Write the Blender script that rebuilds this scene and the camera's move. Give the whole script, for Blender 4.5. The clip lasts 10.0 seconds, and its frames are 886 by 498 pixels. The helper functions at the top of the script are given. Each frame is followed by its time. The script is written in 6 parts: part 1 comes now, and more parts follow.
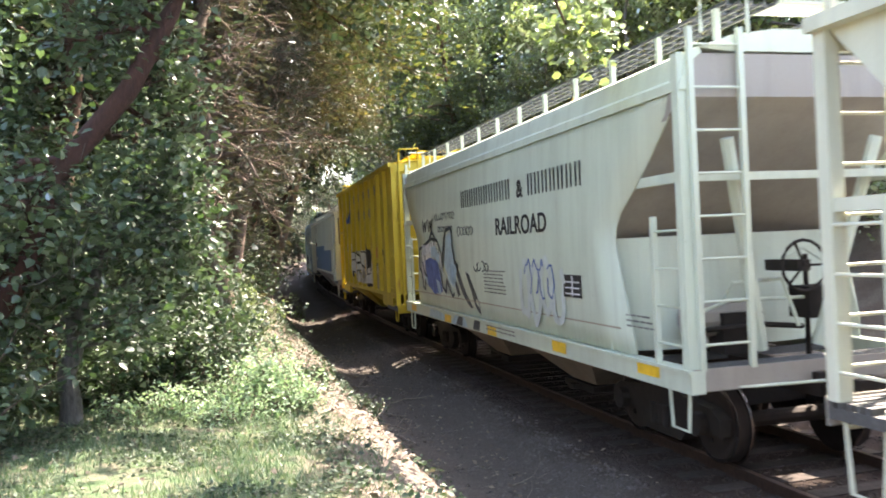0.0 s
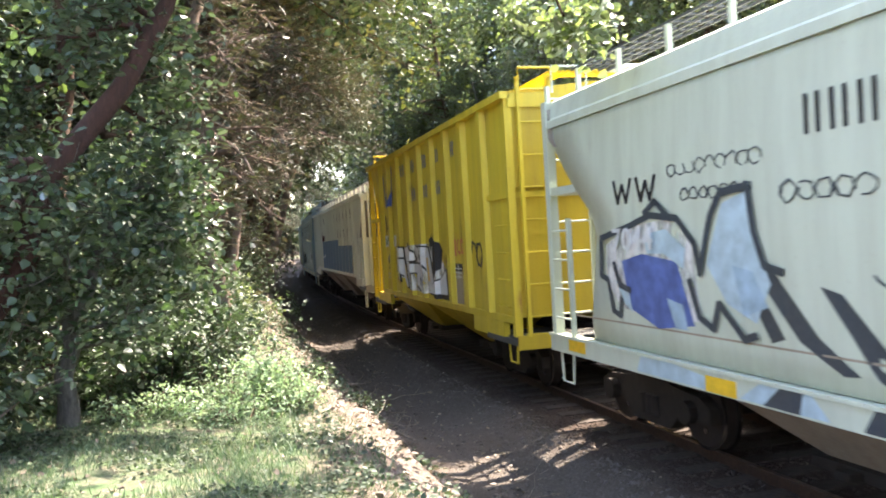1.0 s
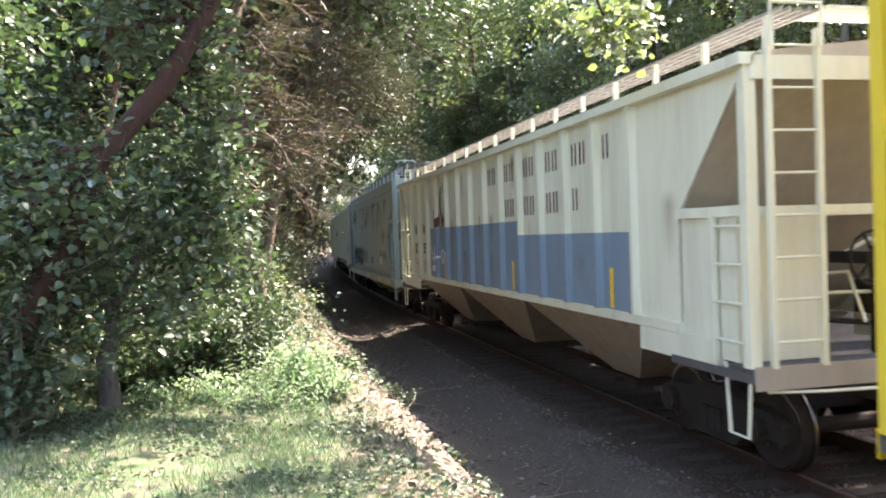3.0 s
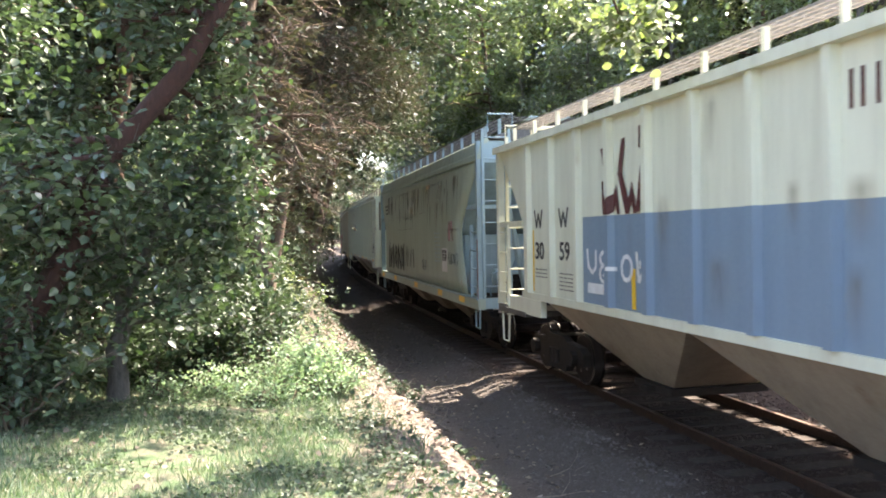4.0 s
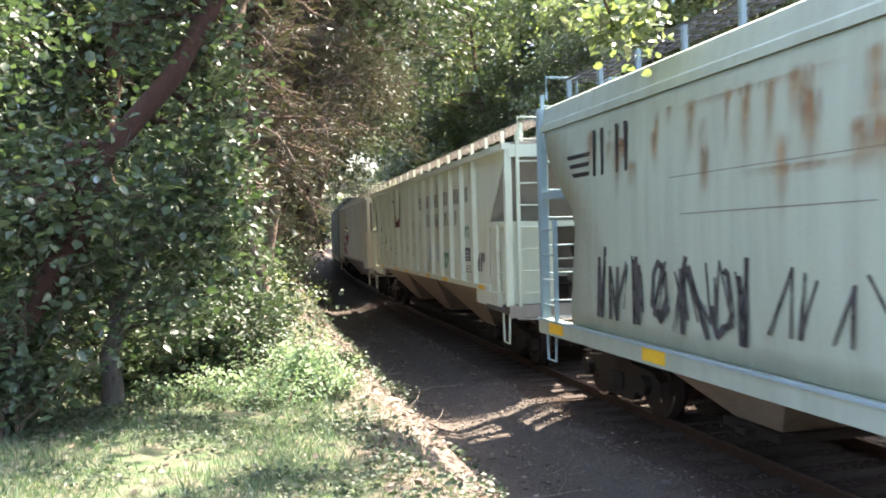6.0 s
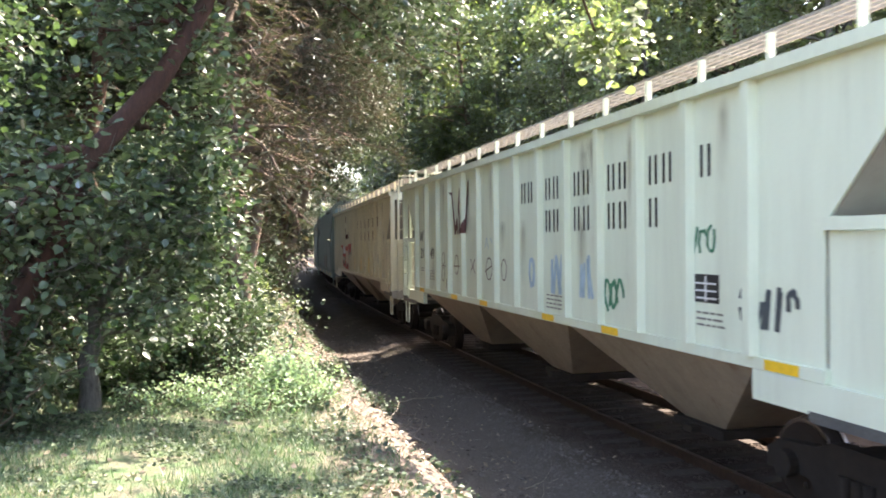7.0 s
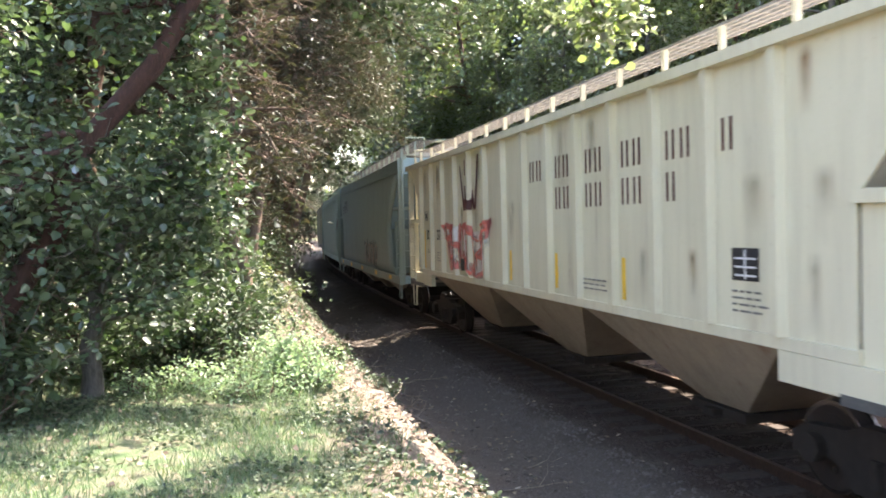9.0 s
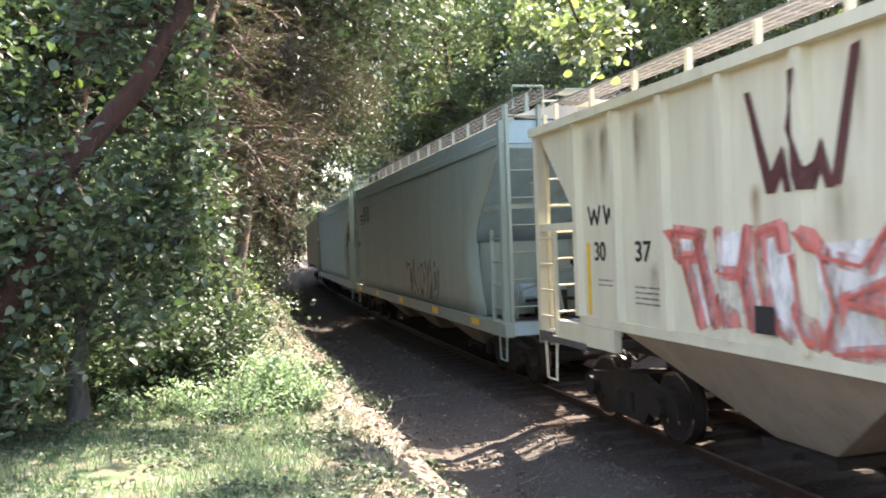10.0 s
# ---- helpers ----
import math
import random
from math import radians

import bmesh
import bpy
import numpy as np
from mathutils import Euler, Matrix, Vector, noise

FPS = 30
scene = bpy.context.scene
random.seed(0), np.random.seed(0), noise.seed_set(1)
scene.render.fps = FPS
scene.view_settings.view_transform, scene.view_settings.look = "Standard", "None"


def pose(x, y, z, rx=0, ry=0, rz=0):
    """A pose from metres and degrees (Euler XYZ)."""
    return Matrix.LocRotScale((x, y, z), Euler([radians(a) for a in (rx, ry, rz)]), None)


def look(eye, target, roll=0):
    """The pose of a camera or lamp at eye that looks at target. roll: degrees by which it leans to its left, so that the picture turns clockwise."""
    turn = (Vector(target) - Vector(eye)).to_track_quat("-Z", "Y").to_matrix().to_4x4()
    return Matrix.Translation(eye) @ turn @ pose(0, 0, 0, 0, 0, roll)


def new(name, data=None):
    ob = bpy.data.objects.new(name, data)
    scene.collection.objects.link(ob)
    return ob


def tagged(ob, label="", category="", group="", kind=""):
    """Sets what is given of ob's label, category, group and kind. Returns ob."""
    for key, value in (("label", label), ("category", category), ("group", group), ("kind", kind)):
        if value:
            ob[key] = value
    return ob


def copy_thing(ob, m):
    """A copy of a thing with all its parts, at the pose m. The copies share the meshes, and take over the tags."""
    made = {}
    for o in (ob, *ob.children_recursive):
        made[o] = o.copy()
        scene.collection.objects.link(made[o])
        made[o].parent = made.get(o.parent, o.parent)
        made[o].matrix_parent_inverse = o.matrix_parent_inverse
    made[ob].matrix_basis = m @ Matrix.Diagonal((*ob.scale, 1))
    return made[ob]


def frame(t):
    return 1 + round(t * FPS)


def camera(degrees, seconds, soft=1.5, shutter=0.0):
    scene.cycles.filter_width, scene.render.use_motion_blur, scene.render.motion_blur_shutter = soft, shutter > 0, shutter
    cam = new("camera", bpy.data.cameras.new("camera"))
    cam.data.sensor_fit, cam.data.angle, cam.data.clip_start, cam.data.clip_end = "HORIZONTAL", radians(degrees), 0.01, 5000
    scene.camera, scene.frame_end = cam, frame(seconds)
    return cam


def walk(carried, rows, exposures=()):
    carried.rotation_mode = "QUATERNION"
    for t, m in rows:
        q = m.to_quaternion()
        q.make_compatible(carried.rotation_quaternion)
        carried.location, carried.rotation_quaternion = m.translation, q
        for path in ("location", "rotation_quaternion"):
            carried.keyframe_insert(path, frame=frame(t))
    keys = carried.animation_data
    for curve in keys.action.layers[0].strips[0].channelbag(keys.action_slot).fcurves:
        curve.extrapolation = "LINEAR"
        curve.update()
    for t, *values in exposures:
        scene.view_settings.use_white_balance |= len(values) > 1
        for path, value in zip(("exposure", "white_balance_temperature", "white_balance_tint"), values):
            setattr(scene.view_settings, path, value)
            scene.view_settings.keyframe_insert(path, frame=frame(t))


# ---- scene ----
cam = camera(56.0, 10.0, soft=1.8, shutter=0.16)
PATH = [
    (0.0, pose(0.101, -0.065, 2.461, 89.71, 2.63, -15.74)),
    (0.5, pose(0.087, -0.015, 2.469, 89.33, 2.65, -16.66)),
    (1.0, pose(0.057, 0.028, 2.475, 89.33, 3.29, -16.22)),
    (1.5, pose(0.034, 0.056, 2.473, 90.05, 2.48, -14.44)),
    (2.0, pose(0.014, -0.005, 2.470, 89.76, 2.39, -15.16)),
    (2.5, pose(-0.004, -0.050, 2.471, 89.57, 2.91, -14.96)),
    (2.7, pose(-0.004, -0.050, 2.471, 89.10, 2.50, -14.74)),
    (3.8, pose(-0.027, -0.028, 2.465, 89.23, 1.12, -13.18)),
    (4.0, pose(-0.027, -0.022, 2.465, 88.98, 0.98, -13.52)),
    (4.5, pose(-0.025, -0.009, 2.457, 87.99, 0.14, -13.93)),
    (5.0, pose(-0.043, 0.003, 2.458, 88.77, 0.84, -14.08)),
    (5.5, pose(-0.057, -0.019, 2.475, 89.15, 1.70, -13.99)),
    (5.7, pose(-0.057, -0.019, 2.475, 88.68, 1.70, -14.19)),
    (6.8, pose(-0.070, -0.045, 2.479, 90.23, 0.91, -14.04)),
    (7.0, pose(-0.060, -0.049, 2.475, 89.76, 0.48, -15.30)),
    (7.5, pose(-0.032, -0.013, 2.467, 88.63, 1.51, -16.43)),
    (8.0, pose(-0.006, -0.009, 2.455, 87.99, 1.65, -16.55)),
    (8.5, pose(0.000, 0.000, 2.460, 88.50, 2.00, -15.60)),
    (9.0, pose(-0.011, -0.022, 2.464, 88.49, 1.35, -15.03)),
    (9.5, pose(0.000, -0.024, 2.467, 89.13, 1.84, -16.00)),
    (10.0, pose(-0.006, -0.005, 2.466, 89.55, 2.06, -15.83)),
]
walk(cam, PATH, exposures=[(0, 3.14, 7680, 16.3), (10, 3.14, 7680, 16.3)])

# ---- world, sun ----
SUN_AZ, SUN_EL = 63.0, 52.0            # azimuth from +y towards +x
world = bpy.data.worlds.new("sky")
scene.world = world
world.use_nodes = True
wn = world.node_tree
bg = wn.nodes["Background"]
sky = wn.nodes.new("ShaderNodeTexSky")
sky.sky_type = "NISHITA"
sky.sun_disc = False
sky.sun_elevation = radians(SUN_EL)
sky.sun_rotation = radians(SUN_AZ)
sky.air_density, sky.dust_density = 1.0, 1.5
wn.links.new(sky.outputs[0], bg.inputs[0])
bg.inputs[1].default_value = 0.15
sun_data = bpy.data.lights.new("sun", "SUN")
sun_data.energy, sun_data.angle, sun_data.color = 3.9, radians(0.53), (1.0, 0.95, 0.87)
sun = new("sun", sun_data)
sun.matrix_world = look((30, 20, 60), (30 - math.sin(radians(SUN_AZ)), 20 - math.cos(radians(SUN_AZ)), 60 - math.tan(radians(SUN_EL))))


# ---- materials ----
def nodes_of(name):
    m = bpy.data.materials.new(name)
    m.use_nodes = True
    nt = m.node_tree
    return m, nt, nt.nodes["Principled BSDF"]


def add(nt, kind, **kw):
    n = nt.nodes.new(kind)
    for k, v in kw.items():
        if isinstance(k, str) and k.startswith("i_"):
            n.inputs[k[2:]].default_value = v
    return n


def noise_tex(nt, vec, scale, detail=4.0, rough=0.55):
    n = nt.nodes.new("ShaderNodeTexNoise")
    n.inputs["Scale"].default_value = scale
    n.inputs["Detail"].default_value = detail
    n.inputs["Roughness"].default_value = rough
    if vec is not None:
        nt.links.new(vec, n.inputs["Vector"])
    return n.outputs["Fac"]


def ramp(nt, fac, stops):
    r = nt.nodes.new("ShaderNodeValToRGB")
    el = r.color_ramp.elements
    while len(el) < len(stops):
        el.new(0.5)
    for e, (p, c) in zip(el, stops):
        e.position = p
        e.color = (*c, 1) if len(c) == 3 else c
    nt.links.new(fac, r.inputs[0])
    return r.outputs[0]


def mix(nt, fac, a, b, mode="MIX"):
    n = nt.nodes.new("ShaderNodeMix")
    n.data_type, n.blend_type = "RGBA", mode
    for sock, v in ((n.inputs[0], fac), (n.inputs[6], a), (n.inputs[7], b)):
        if isinstance(v, (int, float)):
            sock.default_value = v
        elif isinstance(v, tuple):
            sock.default_value = (*v, 1)
        else:
            nt.links.new(v, sock)
    return n.outputs[2]


def maths(nt, op, a, b=0.0):
    n = nt.nodes.new("ShaderNodeMath")
    n.operation = op
    for sock, v in zip(n.inputs, (a, b)):
        if isinstance(v, (int, float)):
            sock.default_value = v
        else:
            nt.links.new(v, sock)
    return n.outputs[0]


def coords(nt, scale=(1, 1, 1), which="Object"):
    tc = nt.nodes.new("ShaderNodeTexCoord")
    mp = nt.nodes.new("ShaderNodeMapping")
    mp.inputs["Scale"].default_value = scale
    nt.links.new(tc.outputs[which], mp.inputs[0])
    return mp.outputs[0]


def bump(nt, bsdf, height, strength=0.3, dist=0.01):
    b = nt.nodes.new("ShaderNodeBump")
    b.inputs["Strength"].default_value, b.inputs["Distance"].default_value = strength, dist
    nt.links.new(height, b.inputs["Height"])
    nt.links.new(b.outputs[0], bsdf.inputs["Normal"])


def paint(name, col, rust=0.25, grime=0.4, rough=0.5, rust_col=(0.20, 0.075, 0.03), stretch=0.35):
    """Weathered paint on steel: rust blooms and runs, dust film, faint dents."""
    m, nt, b = nodes_of(name)
    v = coords(nt)
    vs = coords(nt, (1.6, 1.6, 0.16))
    big = noise_tex(nt, v, 0.6, 5)
    run = noise_tex(nt, vs, 2.4, 5, 0.65)
    fine = noise_tex(nt, v, 22, 4)
    dirty = tuple(c * 0.62 + d for c, d in zip(col, (0.03, 0.022, 0.012)))
    c0 = mix(nt, ramp(nt, run, [(0.42, (0, 0, 0)), (0.75, (grime,) * 3)]), col, dirty)
    c1 = mix(nt, ramp(nt, big, [(0.5, (0, 0, 0)), (0.8, (grime * 0.7,) * 3)]), c0, tuple(c * 0.8 + 0.02 for c in col))
    spots = maths(nt, "MULTIPLY", ramp(nt, run, [(0.58, (0, 0, 0)), (0.72, (1, 1, 1))]), ramp(nt, noise_tex(nt, v, 1.7, 4), [(0.56, (0, 0, 0)), (0.66, (1, 1, 1))]))
    c2 = mix(nt, maths(nt, "MULTIPLY", spots, rust), c1, rust_col)
    c3 = mix(nt, maths(nt, "MULTIPLY", ramp(nt, fine, [(0.66, (0, 0, 0)), (0.74, (1, 1, 1))]), rust * 0.5), c2, rust_col)
    nt.links.new(c3, b.inputs["Base Color"])
    nt.links.new(ramp(nt, fine, [(0.3, (rough - 0.1,) * 3), (0.7, (rough + 0.15,) * 3)]), b.inputs["Roughness"])
    bump(nt, b, maths(nt, "ADD", fine, maths(nt, "MULTIPLY", big, 3.0)), 0.12, 0.02)
    return m


def plain(name, col, rough=0.6, metal=0.0, var=0.25, scale=8.0, bumpy=0.2):
    m, nt, b = nodes_of(name)
    v = coords(nt)
    f = noise_tex(nt, v, scale, 5)
    g = noise_tex(nt, v, scale * 0.13, 3)
    lo, hi = tuple(c * (1 - var) for c in col), tuple(min(1, c * (1 + var)) for c in col)
    c = mix(nt, ramp(nt, g, [(0.35, (0, 0, 0)), (0.65, (0.6,) * 3)]), ramp(nt, f, [(0.3, lo), (0.7, hi)]), lo)
    nt.links.new(c, b.inputs["Base Color"])
    b.inputs["Roughness"].default_value, b.inputs["Metallic"].default_value = rough, metal
    if bumpy:
        bump(nt, b, f, bumpy, 0.02)
    return m


def leaf_mat(name, cols, gloss=0.35, trans=0.45, rough=0.35):
    """Thin leaves: diffuse, light passing through, waxy gloss; each leaf its own shade."""
    m, nt, b = nodes_of(name)
    nt.nodes.remove(b)
    out = nt.nodes["Material Output"]
    geo = nt.nodes.new("ShaderNodeNewGeometry")
    n = len(cols)
    col = ramp(nt, geo.outputs["Random Per Island"], [(i / max(1, n - 1), c) for i, c in enumerate(cols)])
    dif, trn = nt.nodes.new("ShaderNodeBsdfDiffuse"), nt.nodes.new("ShaderNodeBsdfTranslucent")
    gls = nt.nodes.new("ShaderNodeBsdfGlossy")
    gls.inputs["Roughness"].default_value = rough
    gls.inputs["Color"].default_value = (0.9, 0.95, 1, 1)
    nt.links.new(col, dif.inputs[0])
    warm = mix(nt, 1.0, col, (1.12, 1.25, 0.8), "MULTIPLY")
    nt.links.new(warm, trn.inputs[0])
    m1, m2 = nt.nodes.new("ShaderNodeMixShader"), nt.nodes.new("ShaderNodeMixShader")
    m1.inputs[0].default_value = trans
    nt.links.new(dif.outputs[0], m1.inputs[1])
    nt.links.new(trn.outputs[0], m1.inputs[2])
    fr = nt.nodes.new("ShaderNodeFresnel")
    fr.inputs[0].default_value = 1.45
    nt.links.new(maths(nt, "ADD", maths(nt, "MULTIPLY", fr.outputs[0], gloss), 0.03), m2.inputs[0])
    nt.links.new(m1.outputs[0], m2.inputs[1])
    nt.links.new(gls.outputs[0], m2.inputs[2])
    nt.links.new(m2.outputs[0], out.inputs[0])
    return m


def bark_mat(name, col, scale=1.0):
    m, nt, b = nodes_of(name)
    v = coords(nt, (1, 1, 0.22))
    f = noise_tex(nt, v, 26 * scale, 6, 0.7)
    g = noise_tex(nt, coords(nt), 2.2, 4)
    c = ramp(nt, f, [(0.3, tuple(c * 0.35 for c in col)), (0.6, col), (0.8, tuple(c * 1.6 for c in col))])
    c = mix(nt, ramp(nt, g, [(0.5, (0, 0, 0)), (0.7, (0.5,) * 3)]), c, (col[0] * 0.9, col[1] * 1.15, col[2] * 0.9))
    nt.links.new(c, b.inputs["Base Color"])
    b.inputs["Roughness"].default_value = 0.9
    bump(nt, b, f, 0.8, 0.02)
    return m


# track: an arc that bends to the right far off
RAD, TX, TY = 636.0, 6.075, 3.81


def on_track(s, off=0.0, z=0.0):
    """World place at arc length s, off metres to the right of the track's centre line."""
    a = s / RAD
    return Vector((TX + RAD - (RAD - off) * math.cos(a), TY + (RAD - off) * math.sin(a), z))


def track_pose(s, z=0.0):
    p = on_track(s)
    return pose(p.x, p.y, z, 0, 0, -math.degrees(s / RAD))


def across(x, y):
    """Signed distance to the right of the centre line."""
    return RAD - math.hypot(x - TX - RAD, y - TY)


def lerp_table(v, table):
    if v <= table[0][0]:
        return table[0][1]
    for (a, za), (b, zb) in zip(table, table[1:]):
        if v <= b:
            f = (v - a) / (b - a)
            f = f * f * (3 - 2 * f)
            return za + (zb - za) * f
    return table[-1][1]


PROFILE = [(-160, 30.0), (-60, 9.0), (-25, 2.4), (-12, 1.15), (-7.5, 0.86), (-5.0, 0.74), (-4.4, 0.52), (-3.6, -0.22), (-3.2, -0.34), (-2.4, -0.30),
           (-1.75, -0.135), (1.75, -0.135), (2.4, -0.4), (3.6, -0.4), (5.5, 0.4), (14, 4.2), (40, 14.0), (160, 45.0)]


def ground_z(x, y):
    d = across(x, y)
    z = lerp_table(d, PROFILE)
    if abs(d) > 1.8:
        k = min(1.0, (abs(d) - 1.8) / 2.0)
        z += k * (0.10 * noise.noise((x * 0.5, y * 0.5, 0)) + 0.05 * noise.noise((x * 1.9, y * 1.9, 3)))
    return z


def ground_mat():
    m, nt, b = nodes_of("ground_earth")
    tc = nt.nodes.new("ShaderNodeTexCoord")
    sep = nt.nodes.new("ShaderNodeSeparateXYZ")
    nt.links.new(tc.outputs["Object"], sep.inputs[0])
    v = tc.outputs["Object"]
    dx = maths(nt, "SUBTRACT", sep.outputs[0], TX)
    yy = maths(nt, "SUBTRACT", sep.outputs[1], TY)
    d = maths(nt, "SUBTRACT", dx, maths(nt, "MULTIPLY", maths(nt, "MULTIPLY", yy, yy), 0.5 / RAD))
    wob = maths(nt, "MULTIPLY", maths(nt, "SUBTRACT", noise_tex(nt, v, 1.3, 5), 0.5), 1.6)
    d = maths(nt, "ADD", d, wob)
    fine = noise_tex(nt, v, 45, 5, 0.7)
    mid = noise_tex(nt, v, 5, 5, 0.6)
    big = noise_tex(nt, v, 0.8, 4)
    grass = mix(nt, ramp(nt, mid, [(0.4, (0, 0, 0)), (0.62, (1, 1, 1))]), ramp(nt, fine, [(0.3, (0.034, 0.062, 0.028)), (0.7, (0.1, 0.155, 0.08))]), ramp(nt, fine, [(0.3, (0.068, 0.068, 0.045)), (0.7, (0.185, 0.18, 0.135))]))
    litter = ramp(nt, fine, [(0.25, (0.036, 0.029, 0.026)), (0.5, (0.13, 0.107, 0.093)), (0.75, (0.34, 0.30, 0.265))])
    litter = mix(nt, ramp(nt, big, [(0.4, (0, 0, 0)), (0.6, (0.6,) * 3)]), litter, (0.085, 0.062, 0.052))
    cinder = ramp(nt, fine, [(0.25, (0.03, 0.026, 0.024)), (0.55, (0.10, 0.088, 0.08)), (0.8, (0.24, 0.215, 0.195))])
    cinder = mix(nt, ramp(nt, mid, [(0.45, (0, 0, 0)), (0.7, (0.6,) * 3)]), cinder, (0.075, 0.064, 0.057))
    wood = ramp(nt, fine, [(0.25, (0.03, 0.022, 0.015)), (0.55, (0.09, 0.06, 0.04)), (0.8, (0.2, 0.15, 0.1))])

    def step(at, soft):
        n = nt.nodes.new("ShaderNodeMapRange")
        n.inputs[1].default_value, n.inputs[2].default_value = at - soft, at + soft
        nt.links.new(d, n.inputs[0])
        return n.outputs[0]
    c = mix(nt, step(-8.5, 0.6), wood, grass)
    c = mix(nt, step(-5.05, 0.4), c, litter)
    c = mix(nt, step(-3.5, 0.45), c, cinder)
    # rust-brown bed, its tone lowered to stand for shadow under the cars
    bed = ramp(nt, fine, [(0.25, (0.016, 0.011, 0.009)), (0.6, (0.05, 0.034, 0.028)), (0.85, (0.12, 0.09, 0.075))])
    c = mix(nt, step(-1.75, 0.35), c, bed)
    c = mix(nt, step(4.2, 0.4), c, litter)
    nt.links.new(c, b.inputs["Base Color"])
    b.inputs["Roughness"].default_value = 0.95
    b.inputs["Specular IOR Level"].default_value = 0.2
    bump(nt, b, maths(nt, "ADD", fine, maths(nt, "MULTIPLY", mid, 1.5)), 0.7, 0.03)
    return m


M = {}
M["ground"] = ground_mat()
M["rail"] = plain("rusty_rail", (0.06, 0.035, 0.026), 0.6, 0.5, 0.35, 20)
M["rail_top"] = plain("worn_rail_head", (0.2, 0.14, 0.115), 0.4, 0.7, 0.2, 10, 0.05)
M["tie"] = plain("creosoted_wood", (0.045, 0.033, 0.028), 0.9, 0, 0.5, 14, 0.6)
M["stone"] = plain("crushed_stone", (0.11, 0.097, 0.088), 0.9, 0, 0.5, 9, 0.4)
# rusty ballast with the cars' shade put into its colour
M["bed_stone_shaded"] = plain("rusty_stone_shade_darkened", (0.05, 0.036, 0.03), 0.9, 0, 0.5, 9, 0.4)
M["iron"] = plain("grimy_iron", (0.02, 0.0145, 0.012), 0.85, 0.1, 0.4, 9)
M["wheel"] = plain("brown_wheel_steel", (0.022, 0.014, 0.011), 0.8, 0.15, 0.35, 9)
M["tread"] = plain("polished_tread", (0.28, 0.26, 0.25), 0.25, 1.0, 0.1, 9, 0.0)
M["cream"] = paint("cream_car_paint", (0.66, 0.68, 0.56), 0.3, 0.5)
M["white"] = paint("white_car_paint", (0.58, 0.645, 0.54), 0.25, 0.5)
M["pale"] = paint("pale_mint_car_paint", (0.66, 0.73, 0.61), 0.15, 0.35)
M["tan"] = paint("dusty_cream_car_paint", (0.64, 0.61, 0.47), 0.35, 0.5)
M["yellow"] = paint("yellow_car_paint", (0.68, 0.52, 0.045), 0.8, 0.75, rust_col=(0.3, 0.13, 0.03))
M["yellow_end"] = paint("dirty_yellow_end_paint", (0.55, 0.40, 0.03), 0.6, 0.7, rust_col=(0.25, 0.11, 0.03))
M["bluegrey"] = paint("faded_blue_grey_car_paint", (0.36, 0.44, 0.38), 0.9, 0.7, rust_col=(0.33, 0.16, 0.07))
M["steel_blue"] = paint("weathered_blue_grey_car_paint", (0.24, 0.305, 0.275), 0.5, 0.6)
M["ltblue"] = paint("light_blue_end_paint", (0.27, 0.40, 0.46), 0.6, 0.8)
M["mint"] = paint("grey_mint_car_paint", (0.40, 0.50, 0.43), 0.3, 0.5)
M["blue"] = paint("blue_band_paint", (0.17, 0.25, 0.34), 0.2, 0.4)
M["slate"] = paint("dull_band_paint", (0.045, 0.06, 0.075), 0.2, 0.4)
M["dusty"] = paint("dusty_hopper_paint", (0.37, 0.31, 0.24), 0.7, 0.9)
M["rustroof"] = paint("rust_stained_roof_paint", (0.42, 0.39, 0.35), 0.35, 0.7)
M["grating"] = plain("grey_walkway_grating", (0.12, 0.125, 0.13), 0.6, 0.4, 0.3, 30)
M["pale_grating"] = plain("pale_grey_walkway_grating", (0.3, 0.29, 0.27), 0.6, 0.2, 0.3, 30)
M["grey_end"] = paint("dust_grey_end_paint", (0.33, 0.305, 0.275), 0.3, 0.6)
M["black"] = plain("black_lettering", (0.02, 0.02, 0.025), 0.6, 0, 0.3, 20, 0)
M["maroon"] = plain("maroon_lettering", (0.10, 0.03, 0.03), 0.6, 0, 0.3, 20, 0)
M["navy"] = plain("blue_lettering", (0.06, 0.11, 0.38), 0.6, 0, 0.3, 20, 0)
M["sprayblue"] = plain("blue_spray_paint", (0.10, 0.16, 0.42), 0.6, 0, 0.35, 6, 0)
M["spraylight"] = plain("pale_blue_spray_paint", (0.45, 0.6, 0.68), 0.6, 0, 0.25, 6, 0)
M["spraywhite"] = plain("white_spray_paint", (0.72, 0.74, 0.76), 0.6, 0, 0.15, 6, 0)
M["spraymist"] = plain("faint_sprayed_haze", (0.58, 0.64, 0.62), 0.6, 0, 0.2, 6, 0)
M["sprayred"] = plain("red_spray_paint", (0.60, 0.14, 0.11), 0.6, 0, 0.3, 6, 0)
M["spraygreen"] = plain("green_spray_paint", (0.04, 0.22, 0.13), 0.6, 0, 0.3, 6, 0)
M["sprayfaint"] = plain("faded_blue_spray_paint", (0.35, 0.50, 0.62), 0.6, 0, 0.25, 6, 0)
M["reflector"] = plain("yellow_reflector", (0.85, 0.52, 0.03), 0.4, 0, 0.15, 10, 0)
M["print"] = plain("faded_stencil_paint", (0.2, 0.2, 0.19), 0.6, 0, 0.3, 20, 0)
M["rustpaint"] = plain("red_brown_primer", (0.20, 0.06, 0.04), 0.7, 0, 0.3, 10)


